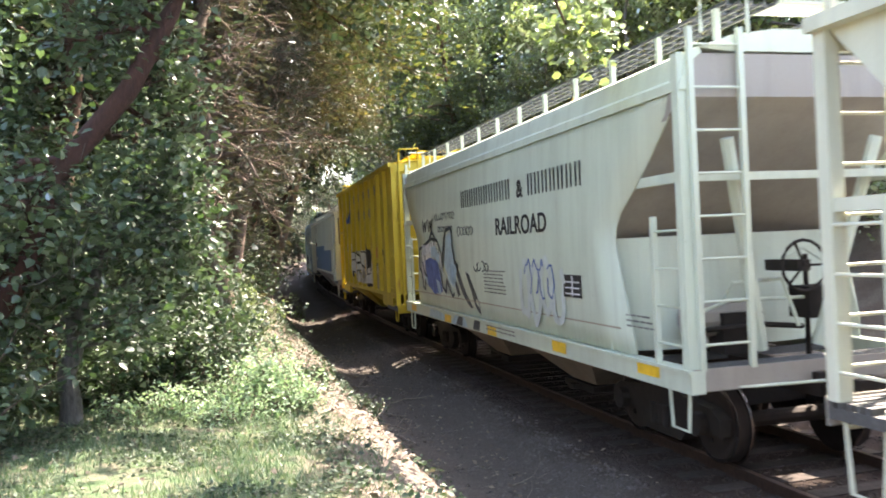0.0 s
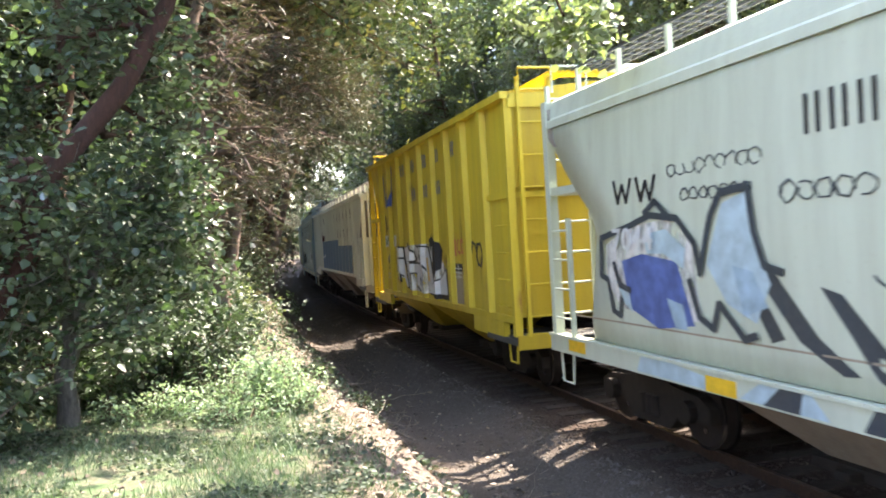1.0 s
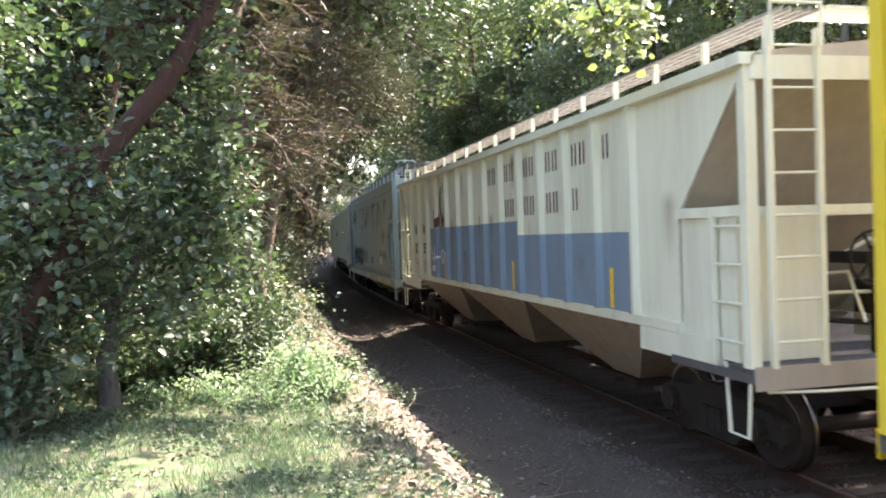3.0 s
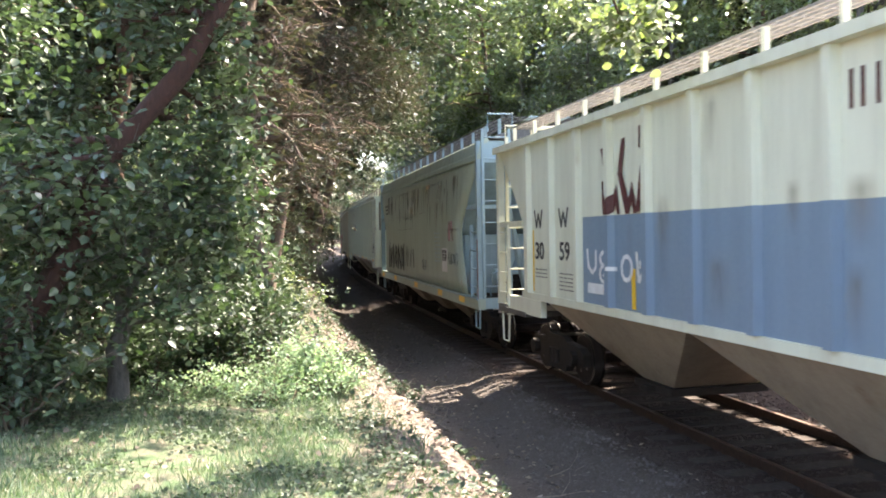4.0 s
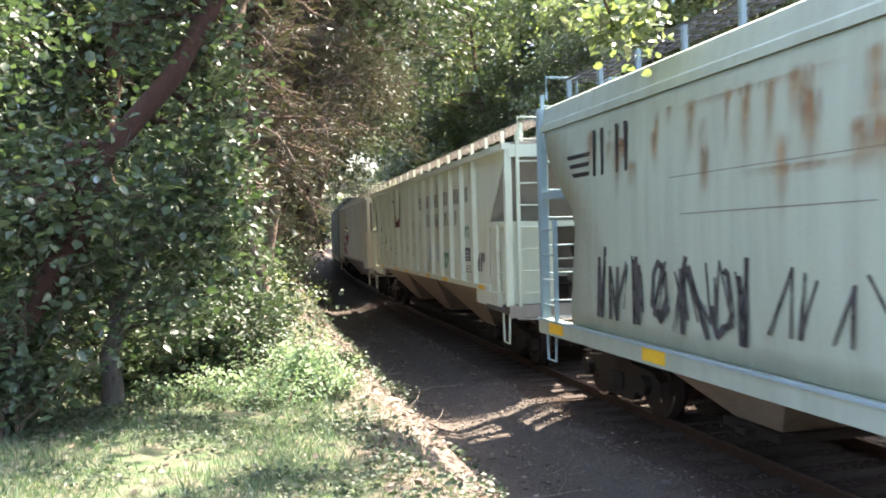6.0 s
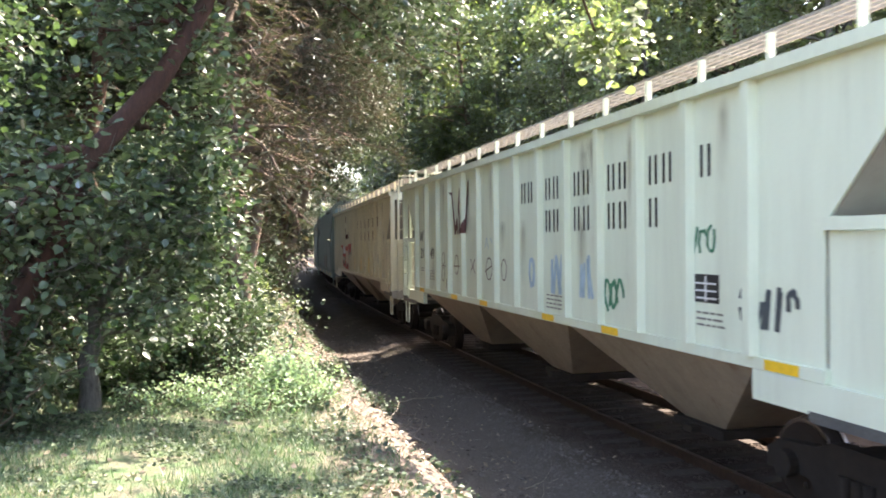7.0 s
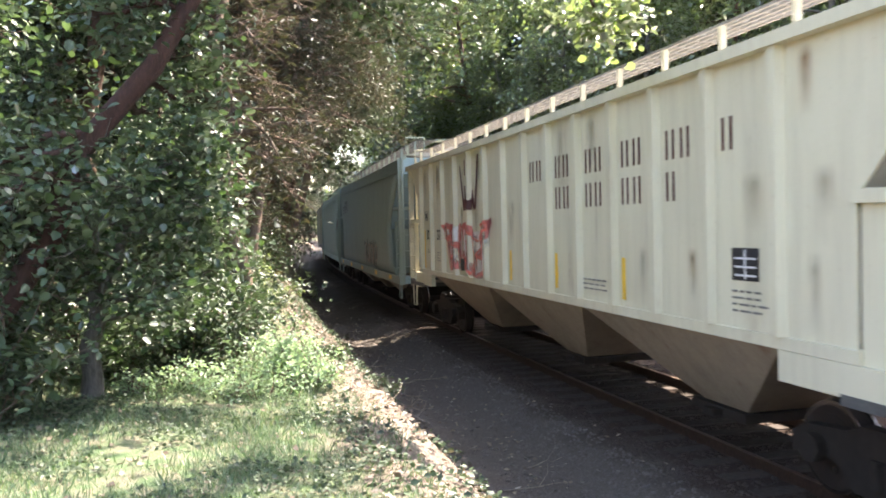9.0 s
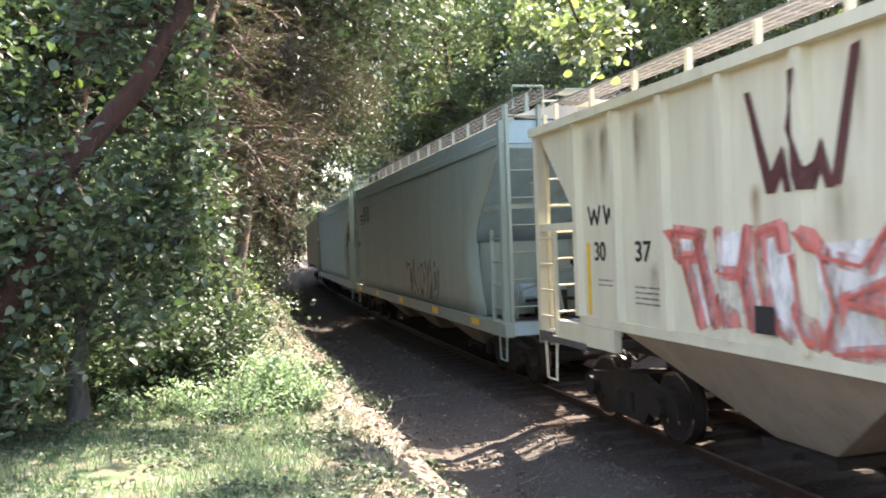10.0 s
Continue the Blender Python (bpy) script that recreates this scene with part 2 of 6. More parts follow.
def faded(name, col, var, edge=0.5, holes=0.35, scale=9.0, fall=0.0, strength=1.0):
    """Thin stain or sprayed paint whose edges fade out and through which the sheet shows."""
    m, nt, b = nodes_of(name)
    tc = nt.nodes.new("ShaderNodeTexCoord")
    sep = nt.nodes.new("ShaderNodeSeparateXYZ")
    nt.links.new(tc.outputs["Generated"], sep.inputs[0])
    f = noise_tex(nt, coords(nt, (1, 1, 0.35)), scale, 5, 0.65)
    nt.links.new(ramp(nt, f, [(0.3, tuple(c * (1 - var) for c in col)), (0.7, tuple(c * (1 + var) for c in col))]), b.inputs["Base Color"])
    b.inputs["Roughness"].default_value = 0.8
    a = ramp(nt, f, [(holes - 0.06, (0, 0, 0)), (holes + 0.16, (1, 1, 1))])
    if edge:
        u = maths(nt, "SUBTRACT", 1.0, maths(nt, "ABSOLUTE", maths(nt, "SUBTRACT", maths(nt, "MULTIPLY", sep.outputs[1], 2.0), 1.0)))
        a = maths(nt, "MULTIPLY", a, maths(nt, "MINIMUM", maths(nt, "DIVIDE", u, edge), 1.0))
    if fall:
        a = maths(nt, "MULTIPLY", a, maths(nt, "MINIMUM", maths(nt, "DIVIDE", sep.outputs[2], fall), 1.0))
        a = maths(nt, "MULTIPLY", a, maths(nt, "MINIMUM", maths(nt, "DIVIDE", maths(nt, "SUBTRACT", 1.0, sep.outputs[2]), 0.2), 1.0))
    nt.links.new(maths(nt, "MULTIPLY", a, strength), b.inputs["Alpha"])
    return m


M["rustrun"] = faded("orange_rust_run", (0.33, 0.18, 0.085), 0.4, 1.0, 0.36, 7, 0.9, 0.7)
M["stain"] = faded("dusty_brown_stain", (0.34, 0.27, 0.18), 0.3, 1.0, 0.34, 5, 0.8, 0.4)
M["fadedtag"] = faded("worn_black_spray_paint", (0.05, 0.05, 0.055), 0.3, 0, 0.38, 6)
M["redtag"] = faded("thin_red_spray_paint", (0.58, 0.2, 0.18), 0.25, 0, 0.42, 5)
M["pinktag"] = faded("faded_pink_spray_paint", (0.6, 0.34, 0.4), 0.15, 0.4, 0.48, 5)
M["whitetag"] = faded("thin_white_spray_paint", (0.72, 0.72, 0.72), 0.1, 0, 0.40, 4)
M["leaf_near"] = leaf_mat("glossy_dark_green_leaf", [(0.03, 0.058, 0.022), (0.046, 0.082, 0.034), (0.085, 0.13, 0.068), (0.036, 0.056, 0.028)], 0.25, 0.42, 0.45)
M["leaf_bush"] = leaf_mat("green_bush_leaf", [(0.02, 0.036, 0.015), (0.03, 0.055, 0.022), (0.054, 0.086, 0.042)], 0.1, 0.3, 0.55)
M["leaf_bright"] = leaf_mat("bright_green_leaf", [(0.09, 0.13, 0.045), (0.15, 0.20, 0.08), (0.21, 0.25, 0.11), (0.11, 0.14, 0.065)], 0.5, 0.6)
# weed leaves paled so that their colour carries the sunlight
M["leaf_sunlit"] = leaf_mat("sunlit_green_weed_leaf", [(0.15, 0.24, 0.14), (0.22, 0.32, 0.21), (0.30, 0.40, 0.29)], 0.1, 0.5, 0.6)
M["leaf_olive"] = leaf_mat("olive_needle_spray", [(0.024, 0.032, 0.013), (0.045, 0.042, 0.022), (0.03, 0.04, 0.017), (0.065, 0.048, 0.028)], 0.1, 0.3, 0.55)
M["leaf_dead"] = leaf_mat("dry_fallen_leaf", [(0.07, 0.05, 0.038), (0.12, 0.09, 0.068), (0.25, 0.2, 0.155), (0.09, 0.062, 0.046)], 0.15, 0.15, 0.6)
M["blade"] = leaf_mat("grass_blade", [(0.045, 0.088, 0.045), (0.075, 0.135, 0.07), (0.13, 0.19, 0.115), (0.18, 0.19, 0.13)], 0.06, 0.4, 0.6)
M["bark"] = bark_mat("brown_bark", (0.085, 0.044, 0.03))
M["bark_red"] = bark_mat("red_brown_bark", (0.055, 0.022, 0.016))
M["bark_grey"] = bark_mat("grey_bark", (0.12, 0.108, 0.1))
M["twig"] = bark_mat("dead_twig_bark", (0.15, 0.104, 0.083))
M["pale_twig"] = bark_mat("bleached_dry_wood", (0.24, 0.2, 0.17))


# ---- mesh helpers ----
class Buf:
    """Vertices and faces gathered for one mesh."""

    def __init__(self):
        self.v, self.f, self.m = [], [], []

    def face(self, pts, mi=0):
        n = len(self.v)
        self.v += [tuple(p) for p in pts]
        self.f.append(tuple(range(n, n + len(pts))))
        self.m.append(mi)

    def box(self, x0, x1, y0, y1, z0, z1, mi=0):
        n = len(self.v)
        self.v += [(x, y, z) for z in (z0, z1) for x, y in ((x0, y0), (x1, y0), (x1, y1), (x0, y1))]
        for q in ((3, 2, 1, 0), (4, 5, 6, 7), (0, 1, 5, 4), (1, 2, 6, 5), (2, 3, 7, 6), (3, 0, 4, 7)):
            self.f.append(tuple(n + i for i in q))
            self.m.append(mi)

    def prism(self, a, b, mi=0):
        """Two equal rings of points joined to a closed solid."""
        n, k = len(self.v), len(a)
        self.v += [tuple(p) for p in a] + [tuple(p) for p in b]
        self.f += [tuple(n + i for i in reversed(range(k))), tuple(n + k + i for i in range(k))]
        self.m += [mi, mi]
        for i in range(k):
            j = (i + 1) % k
            self.f.append((n + i, n + j, n + k + j, n + k + i))
            self.m.append(mi)

    def tube(self, pts, radii, sides=6, mi=0, cap=True):
        n0 = len(self.v)
        pts = [Vector(p) for p in pts]
        if isinstance(radii, (int, float)):
            radii = [radii] * len(pts)
        for i, p in enumerate(pts):
            d = (pts[min(i + 1, len(pts) - 1)] - pts[max(i - 1, 0)])
            d = d.normalized() if d.length > 1e-9 else Vector((0, 0, 1))
            u = d.cross(Vector((0.31, 0.17, 0.93)) if abs(d.z) < 0.9 else Vector((1, 0.1, 0))).normalized()
            w = d.cross(u)
            for k in range(sides):
                a = 2 * math.pi * (k + 0.5) / sides
                self.v.append(tuple(p + radii[i] * (math.cos(a) * u + math.sin(a) * w)))
        for i in range(len(pts) - 1):
            for k in range(sides):
                a, b = n0 + i * sides + k, n0 + i * sides + (k + 1) % sides
                self.f.append((a, b, b + sides, a + sides))
                self.m.append(mi)
        if cap:
            self.f.append(tuple(n0 + k for k in reversed(range(sides))))
            self.f.append(tuple(n0 + (len(pts) - 1) * sides + k for k in range(sides)))
            self.m += [mi, mi]

    def disc(self, c, axis_x0, axis_x1, r, seg=20, mi=0):
        a = [(axis_x0, c[0] + r * math.cos(2 * math.pi * i / seg), c[1] + r * math.sin(2 * math.pi * i / seg)) for i in range(seg)]
        b = [(axis_x1, p[1], p[2]) for p in a]
        self.prism(a, b, mi)

    def mesh(self, name, mats):
        me = bpy.data.meshes.new(name)
        me.from_pydata(self.v, [], self.f)
        for m in mats if isinstance(mats, (list, tuple)) else [mats]:
            me.materials.append(m)
        if any(self.m):
            me.polygons.foreach_set("material_index", self.m)
        me.update()
        return me


def fix_normals(me):
    bm = bmesh.new()
    bm.from_mesh(me)
    bmesh.ops.recalc_face_normals(bm, faces=bm.faces)
    bm.to_mesh(me)
    bm.free()


def part(name, buf, material, parent, label="", fix=True):
    me = buf.mesh(name, material)
    if fix:
        fix_normals(me)
    ob = new(name, me)
    ob.parent = parent
    if label:
        ob["label"] = label
    return ob


def thing(name, buf, material, label, category, group="", kind=""):
    ob = new(name, buf.mesh(name, material))
    return tagged(ob, label, category, group, kind)


def smooth(ob):
    ob.data.polygons.foreach_set("use_smooth", [True] * len(ob.data.polygons))
    return ob


# ---- ground, track ----
def build_ground():
    xs = sorted(set([round(-7 + 0.22 * i, 3) for i in range(80)] + [-200, -150, -100, -70, -50, -38, -28, -20, -15, -11, -9, 11, 12, 13.5, 15, 18, 22, 28, 36, 48, 65, 90, 130, 200, 260]))
    ys = sorted(set([round(2 + 0.25 * i, 3) for i in range(100)] + [28 + 1.2 * i for i in range(50)] + [-120, -80, -50, -30, -20, -14, -10, -7, -4, -2, 0, 1, 92, 100, 115, 135, 160, 200, 260]))
    v = []
    for y in ys:
        shift = max(0.0, y - TY) ** 2 / (2 * RAD)
        for x in xs:
            v.append((x + shift, y, ground_z(x + shift, y)))
    w = len(xs)
    f = [(j * w + i, j * w + i + 1, (j + 1) * w + i + 1, (j + 1) * w + i) for j in range(len(ys) - 1) for i in range(w - 1)]
    me = bpy.data.meshes.new("ground")
    me.from_pydata(v, [], f)
    me.materials.append(M["ground"])
    ob = smooth(new("ground", me))
    return tagged(ob, "wooded ground with sparse grass, leafy bank and dark cinders", "ground", kind="structure")


ground = build_ground()


def build_rail(off):
    b = Buf()
    prof = [(-0.07, -0.17), (0.07, -0.17), (0.07, -0.155), (0.012, -0.135), (0.012, -0.045), (0.036, -0.035), (0.036, -0.004), (-0.036, -0.004), (-0.036, -0.035), (-0.012, -0.045), (-0.012, -0.135), (-0.07, -0.155)]
    ss = [-36 + 3 * i for i in range(68)]
    rings = [[on_track(s, off + px, pz) for px, pz in prof] for s in ss]
    n = len(prof)
    for r in rings:
        b.v += [tuple(p) for p in r]
    for i in range(len(rings) - 1):
        for k in range(n):
            j = (k + 1) % n
            b.f.append((i * n + k, i * n + j, (i + 1) * n + j, (i + 1) * n + k))
            b.m.append(0)
    rail = thing("rail", b, M["rail"], "rusty steel rail spiked to wooden ties", "rail", "rails of the track", "structure")
    t = Buf()
    for a, c in zip(ss, ss[1:]):
        t.prism([on_track(a, off - 0.03, -0.004), on_track(a, off + 0.03, -0.004), on_track(a, off + 0.03, 0), on_track(a, off - 0.03, 0)],
                [on_track(c, off - 0.03, -0.004), on_track(c, off + 0.03, -0.004), on_track(c, off + 0.03, 0), on_track(c, off - 0.03, 0)])
    part("rail_head", t, M["rail_top"], rail, "worn shiny running surface")


for off in (-0.7525, 0.7525):
    build_rail(off)


# ---- freight cars ----
SPEED, GAIN = 9.253, 0.031


def gone(t):
    return SPEED * t + GAIN * t * t


def strip_side(b, levels, h, sgn, thick=0.02, cols=14):
    """A side sheet: levels of (z, half width, inset at the front end, inset at the rear end)."""
    rows_o, rows_i = [], []
    for z, x, fi, ri in levels:
        ys = [-h + fi + (2 * h - fi - ri) * i / cols for i in range(cols + 1)]
        rows_o.append([(sgn * x, y, z) for y in ys])
        rows_i.append([(sgn * (x - thick), y, z) for y in ys])
    base = len(b.v)
    w = cols + 1
    for r in rows_o + rows_i:
        b.v += r
    n = len(levels)
    for j in range(n - 1):
        for i in range(cols):
            a = base + j * w + i
            b.f.append((a, a + 1, a + w + 1, a + w))
            c = a + n * w
            b.f.append((c + w, c + w + 1, c + 1, c))
            b.m += [0, 0]
    edge = [base + i for i in range(w)] + [base + j * w + cols for j in range(1, n)] + [base + (n - 1) * w + i for i in reversed(range(cols))] + [base + j * w for j in reversed(range(1, n - 1))]
    for a, c in zip(edge, edge[1:] + edge[:1]):
        b.f.append((a, c, c + n * w, a + n * w))
        b.m.append(0)


def truck_meshes():
    """Side frames with bolster, and one wheelset, both round their own origin (z 0 on the rail head)."""
    b = Buf()
    for sg in (-1, 1):
        x0, x1 = sg * 0.92 - 0.07, sg * 0.92 + 0.07
        top = [(-1.2, 0.52), (-1.02, 0.62), (-0.5, 0.66), (-0.32, 0.74), (0.32, 0.74), (0.5, 0.66), (1.02, 0.62), (1.2, 0.52), (1.2, 0.34), (1.0, 0.36), (0.62, 0.36), (0.42, 0.16), (-0.42, 0.16), (-0.62, 0.36), (-1.0, 0.36), (-1.2, 0.34)]
        b.prism([(x0, y, z) for y, z in top], [(x1, y, z) for y, z in top])
        for k in (-0.14, 0.0, 0.14):
            b.tube([(sg * 1.0, k, 0.26), (sg * 1.0, k, 0.5)], 0.055, 8)
        for y in (-0.86, 0.86):
            b.disc((y, 0.44), sg * 0.99, sg * 1.09, 0.13, 12)
    b.box(-0.95, 0.95, -0.2, 0.2, 0.42, 0.72)
    b.box(-0.25, 0.25, -0.25, 0.25, 0.72, 0.84)
    frame_me = b.mesh("truck", M["iron"])
    fix_normals(frame_me)
    w = Buf()
    for sg in (-1, 1):
        w.disc((0, 0), sg * 0.69, sg * 0.82, 0.42, 28, 0)
        w.disc((0, 0), sg * 0.66, sg * 0.69, 0.45, 28, 1)
        w.disc((0, 0), sg * 0.82, sg * 0.84, 0.30, 20, 0)
        w.disc((0, 0), sg * 0.817, sg * 0.826, 0.418, 28, 1)
        w.disc((0, 0), sg * 0.826, sg * 0.835, 0.375, 28, 0)
        for k in range(5):
            a = 2 * math.pi * k / 5
            w.disc((0.2 * math.cos(a), 0.2 * math.sin(a)), sg * 0.835, sg * 0.85, 0.035, 8, 1)
    w.tube([(-1.05, 0, 0), (1.05, 0, 0)], 0.085, 10)
    wheel_me = w.mesh("wheelset", [M["wheel"], M["tread"]])
    fix_normals(wheel_me)
    return frame_me, wheel_me


TRUCK, WHEELS = truck_meshes()
AXLES = []
CARS = []


def bars_text(car, material, y, z, size, n, x, gaps=0.3, step=None):
    """Plain upright bars, two for each painted letter, running towards the front of the car."""
    w, t = size * 0.5, size * 0.13
    b = Buf()
    b.box(x - 0.005, x, -t, 0, z, z + size)
    me = b.mesh("letter_bar", material)
    for i in range(n):
        y0 = y - i * (step or (w + size * gaps))
        for a in (y0, y0 - w + t):
            ob = new("letter_bar", me)
            ob.parent, ob.location = car, (0, a, 0)


def lettering(text, size, x, y, z, material, parent, xscale=1.0):
    """Painted letters on the near side, read from outside: they run towards the front (-y)."""
    cu = bpy.data.curves.new("lettering", "FONT")
    cu.body, cu.size, cu.extrude, cu.offset = text, size, 0.002, size * 0.018
    tmp = bpy.data.objects.new("lettering_curve", cu)
    scene.collection.objects.link(tmp)
    bpy.context.view_layer.update()
    me = bpy.data.meshes.new_from_object(tmp.evaluated_get(bpy.context.evaluated_depsgraph_get()))
    bpy.data.objects.remove(tmp)
    m = Matrix(((0, 0, -1, x), (-xscale, 0, 0, y), (0, 1, 0, z), (0, 0, 0, 1)))
    me.transform(m)
    me.materials.clear()
    me.materials.append(material)
    ob = new("lettering", me)
    ob.parent = parent
    return ob


def ribbon(b, pts, w, x, mi=0):
    """A brush stroke on the side sheet through (y, z) points."""
    for (y0, z0), (y1, z1) in zip(pts, pts[1:]):
        d = Vector((y1 - y0, z1 - z0))
        if d.length < 1e-6:
            continue
        d.normalize()
        n = Vector((-d.y, d.x)) * w / 2
        e = d * w * 0.2
        q = [(y0 - e.x + n.x, z0 - e.y + n.y), (y1 + e.x + n.x, z1 + e.y + n.y), (y1 + e.x - n.x, z1 + e.y - n.y), (y0 - e.x - n.x, z0 - e.y - n.y)]
        b.prism([(x, *p) for p in q], [(x - 0.003 - 0.0002 * (len(b.f) % 7), *p) for p in q], mi)


def scrawl(b, rng, y, z, w, h, thick, x, n=7, mi=0, zigs=0.5):
    """Loose spray-can handwriting, unreadable: loops and zigzags inside a box that runs towards the front."""
    for k in range(n):
        yc = y - w * (k + 0.5) / n
        pts = []
        a0, turns = rng.uniform(0, 6.28), rng.choice((0.6, 0.9, 1.3))
        for i in range(9):
            a = a0 + turns * 6.28 * i / 8
            pts.append((yc + math.cos(a) * w / n * rng.uniform(0.35, 0.6), z + h * 0.5 + math.sin(a) * h * rng.uniform(0.3, 0.5)))
        if rng.random() < zigs:
            pts = [(yc + rng.uniform(-0.5, 0.5) * w / n, z + h * (i % 2) * rng.uniform(0.7, 1)) for i in range(4)]
        ribbon(b, pts, thick, x, mi)


def ladder(car, name, p0, p1, z0, z1, rungs, material, label="", r=0.028):
    """Two stiles as one part with its rungs under it."""
    b = Buf()
    for p in (p0, p1):
        b.box(p[0] - r, p[0] + r, p[1] - r, p[1] + r, z0, z1)
    lad = part(name, b, material, car, label)
    b = Buf()
    b.tube([(p0[0], p0[1], 0), (p1[0], p1[1], 0)], 0.014, 6)
    me = b.mesh("rung", material)
    for i in range(rungs):
        rg = new("rung", me)
        rg.parent, rg.location = lad, (0, 0, z0 + (z1 - z0) * (i + 0.6) / rungs)
    return lad


def stirrup(b, x, y, z0, z1, w=0.42, r=0.02):
    b.tube([(x, y - w / 2, z1), (x, y - w / 2 + 0.06, z0), (x, y + w / 2 - 0.06, z0), (x, y + w / 2, z1)], r, 6)


def common_gear(car, h, sill, deck, mats):
    """Trucks, couplers, centre sill, brake rigging and deck that every car has."""
    for ty in (-h + 1.55, h - 1.55):
        tr = new("truck", TRUCK)
        tr.parent, tr.location = car, (0, ty, 0)
        for ay in (-0.86, 0.86):
            ws = new("wheelset", WHEELS)
            ws.parent = tr
            AXLES.append((ws, ay))
    b = Buf()
    b.box(-0.17, 0.17, -h - 0.15, h + 0.15, 0.78, 1.02)
    part("centre_sill", b, M["iron"], car)
    for sg in (-1, 1):
        b = Buf()
        y = sg * (h + 0.15)
        b.box(-0.1, 0.1, min(y, y + sg * 0.38), max(y, y + sg * 0.38), 0.78, 0.98)
        b.box(-0.17, 0.17, min(y + sg * 0.3, y + sg * 0.55), max(y + sg * 0.3, y + sg * 0.55), 0.74, 1.02)
        part("coupler", b, M["iron"], car, "rusty knuckle coupler")
        b = Buf()
        b.tube([(0.35, y, 0.85), (0.36, y + sg * 0.15, 0.62), (0.34, y + sg * 0.42, 0.5), (0.3, y + sg * 0.6, 0.6)], 0.025, 6)
        part("air_hose", b, M["iron"], car)
        b = Buf()
        b.tube([(-1.35, sg * h, 0.95), (-0.8, sg * (h + 0.05), 0.93), (-0.15, sg * (h + 0.2), 0.95)], 0.016, 6)
        part("uncoupling_lever", b, mats["trim"], car)


def end_fittings(car, h, sg, deck, beam, eave, mats, style, boxed=True):
    """Corner posts, deck, cross beam, ladders and steps of one end; sg -1 is the front."""
    y = sg * h
    iny = lambda d: sg * (h - d)
    for xs in (-1, 1):
        b = Buf()
        b.box(xs * 1.46 - 0.06, xs * 1.46 + 0.06, min(y, iny(0.12)), max(y, iny(0.12)), deck, eave - 0.02)
        part("corner_post", b, mats["trim"], car)
        b = Buf()
        stirrup(b, xs * 1.46, iny(0.3), 0.5, deck)
        part("sill_step", b, mats["trim"], car)
    b = Buf()
    ya, yb = min(iny(1.5), iny(-0.02)), max(iny(1.5), iny(-0.02))
    b.box(-1.5, -1.4, ya, yb, deck - 0.14, deck - 0.052)
    b.box(1.4, 1.5, ya, yb, deck - 0.14, deck - 0.052)
    b.box(-1.4, 1.4, min(iny(1.5), iny(1.4)), max(iny(1.5), iny(1.4)), deck - 0.14, deck - 0.053)
    frame_ob = part("end_deck", b, M["grating"], car, "grimy open steel end platform")
    for k in range(5):
        b = Buf()
        d0 = -0.02 + 0.09 * k
        b.box(-1.5, 1.5, min(iny(d0), iny(d0 + 0.055)), max(iny(d0), iny(d0 + 0.055)), deck - 0.05, deck)
        part("deck_slat", b, M["grating"], frame_ob)
    b = Buf()
    b.box(-1.5, 1.5, min(iny(-0.023), iny(-0.045)), max(iny(-0.023), iny(-0.045)), deck - 0.2, deck + 0.02)
    part("deck_fascia", b, mats["end"], car)
    b = Buf()
    b.box(-1.45, 1.45, min(iny(1.3), iny(1.2)), max(iny(1.3), iny(1.2)), beam - 0.06, beam + 0.06)
    for xs in (-1, 1):
        b.box(xs * 1.46 - 0.04, xs * 1.46 + 0.04, min(iny(1.35), iny(0.1)), max(iny(1.35), iny(0.1)), beam - 0.05, beam + 0.05)
    b.box(-1.45, 1.45, min(iny(0.12), iny(0.04)), max(iny(0.12), iny(0.04)), beam - 0.05, beam + 0.03)
    part("end_beam", b, mats["trim"], car)
    la, lb = (-1.4, -0.84) if style == "round" else (-1.3, -0.78)
    ladder(car, "ladder", (la, y + sg * 0.04), (lb, y + sg * 0.04), deck, eave + 0.22, 8, mats["trim"], "end ladder with thin round rungs")
    if not boxed:
        for k in range(4):
            b = Buf()
            z = deck + 0.45 + 0.42 * k
            b.tube([(-1.47, iny(0.2), z), (-1.53, iny(0.22), z), (-1.53, iny(0.68), z), (-1.47, iny(0.7), z)], 0.013, 6)
            part("grab_iron", b, mats["trim"], car)
    else:
        ladder(car, "side_ladder", (-1.5, iny(0.08)), (-1.5, iny(0.62)), deck, min(beam, 2.65), 4, mats["trim"])
    b = Buf()
    b.tube([(0.55, iny(0.9), 0.9), (0.55, iny(0.9), deck + 1.05)], 0.03, 6)
    b.box(0.35, 0.75, min(iny(0.95), iny(0.6)), max(iny(0.95), iny(0.6)), deck + 0.35, deck + 0.7)
    b.box(-0.6, -0.1, min(iny(1.1), iny(0.8)), max(iny(1.1), iny(0.8)), deck, deck + 0.45)
    b.tube([(-0.9, iny(0.7), deck + 0.3), (-0.2, iny(0.7), deck + 0.32), (0.4, iny(0.8), deck + 0.25)], 0.03, 6)
    part("brake_gear", b, M["iron"], car, "grimy brake valves and pipes on the deck")
    b = Buf()
    zr = deck + 0.38
    b.tube([(-0.95, iny(1.05), zr), (-0.9, iny(1.05), zr), (-0.1, iny(1.05), zr), (-0.05, iny(1.05), zr)], [0.12, 0.2, 0.2, 0.12], 12)
    part("air_reservoir", b, mats["end"], car, "dirty cylindrical air reservoir")
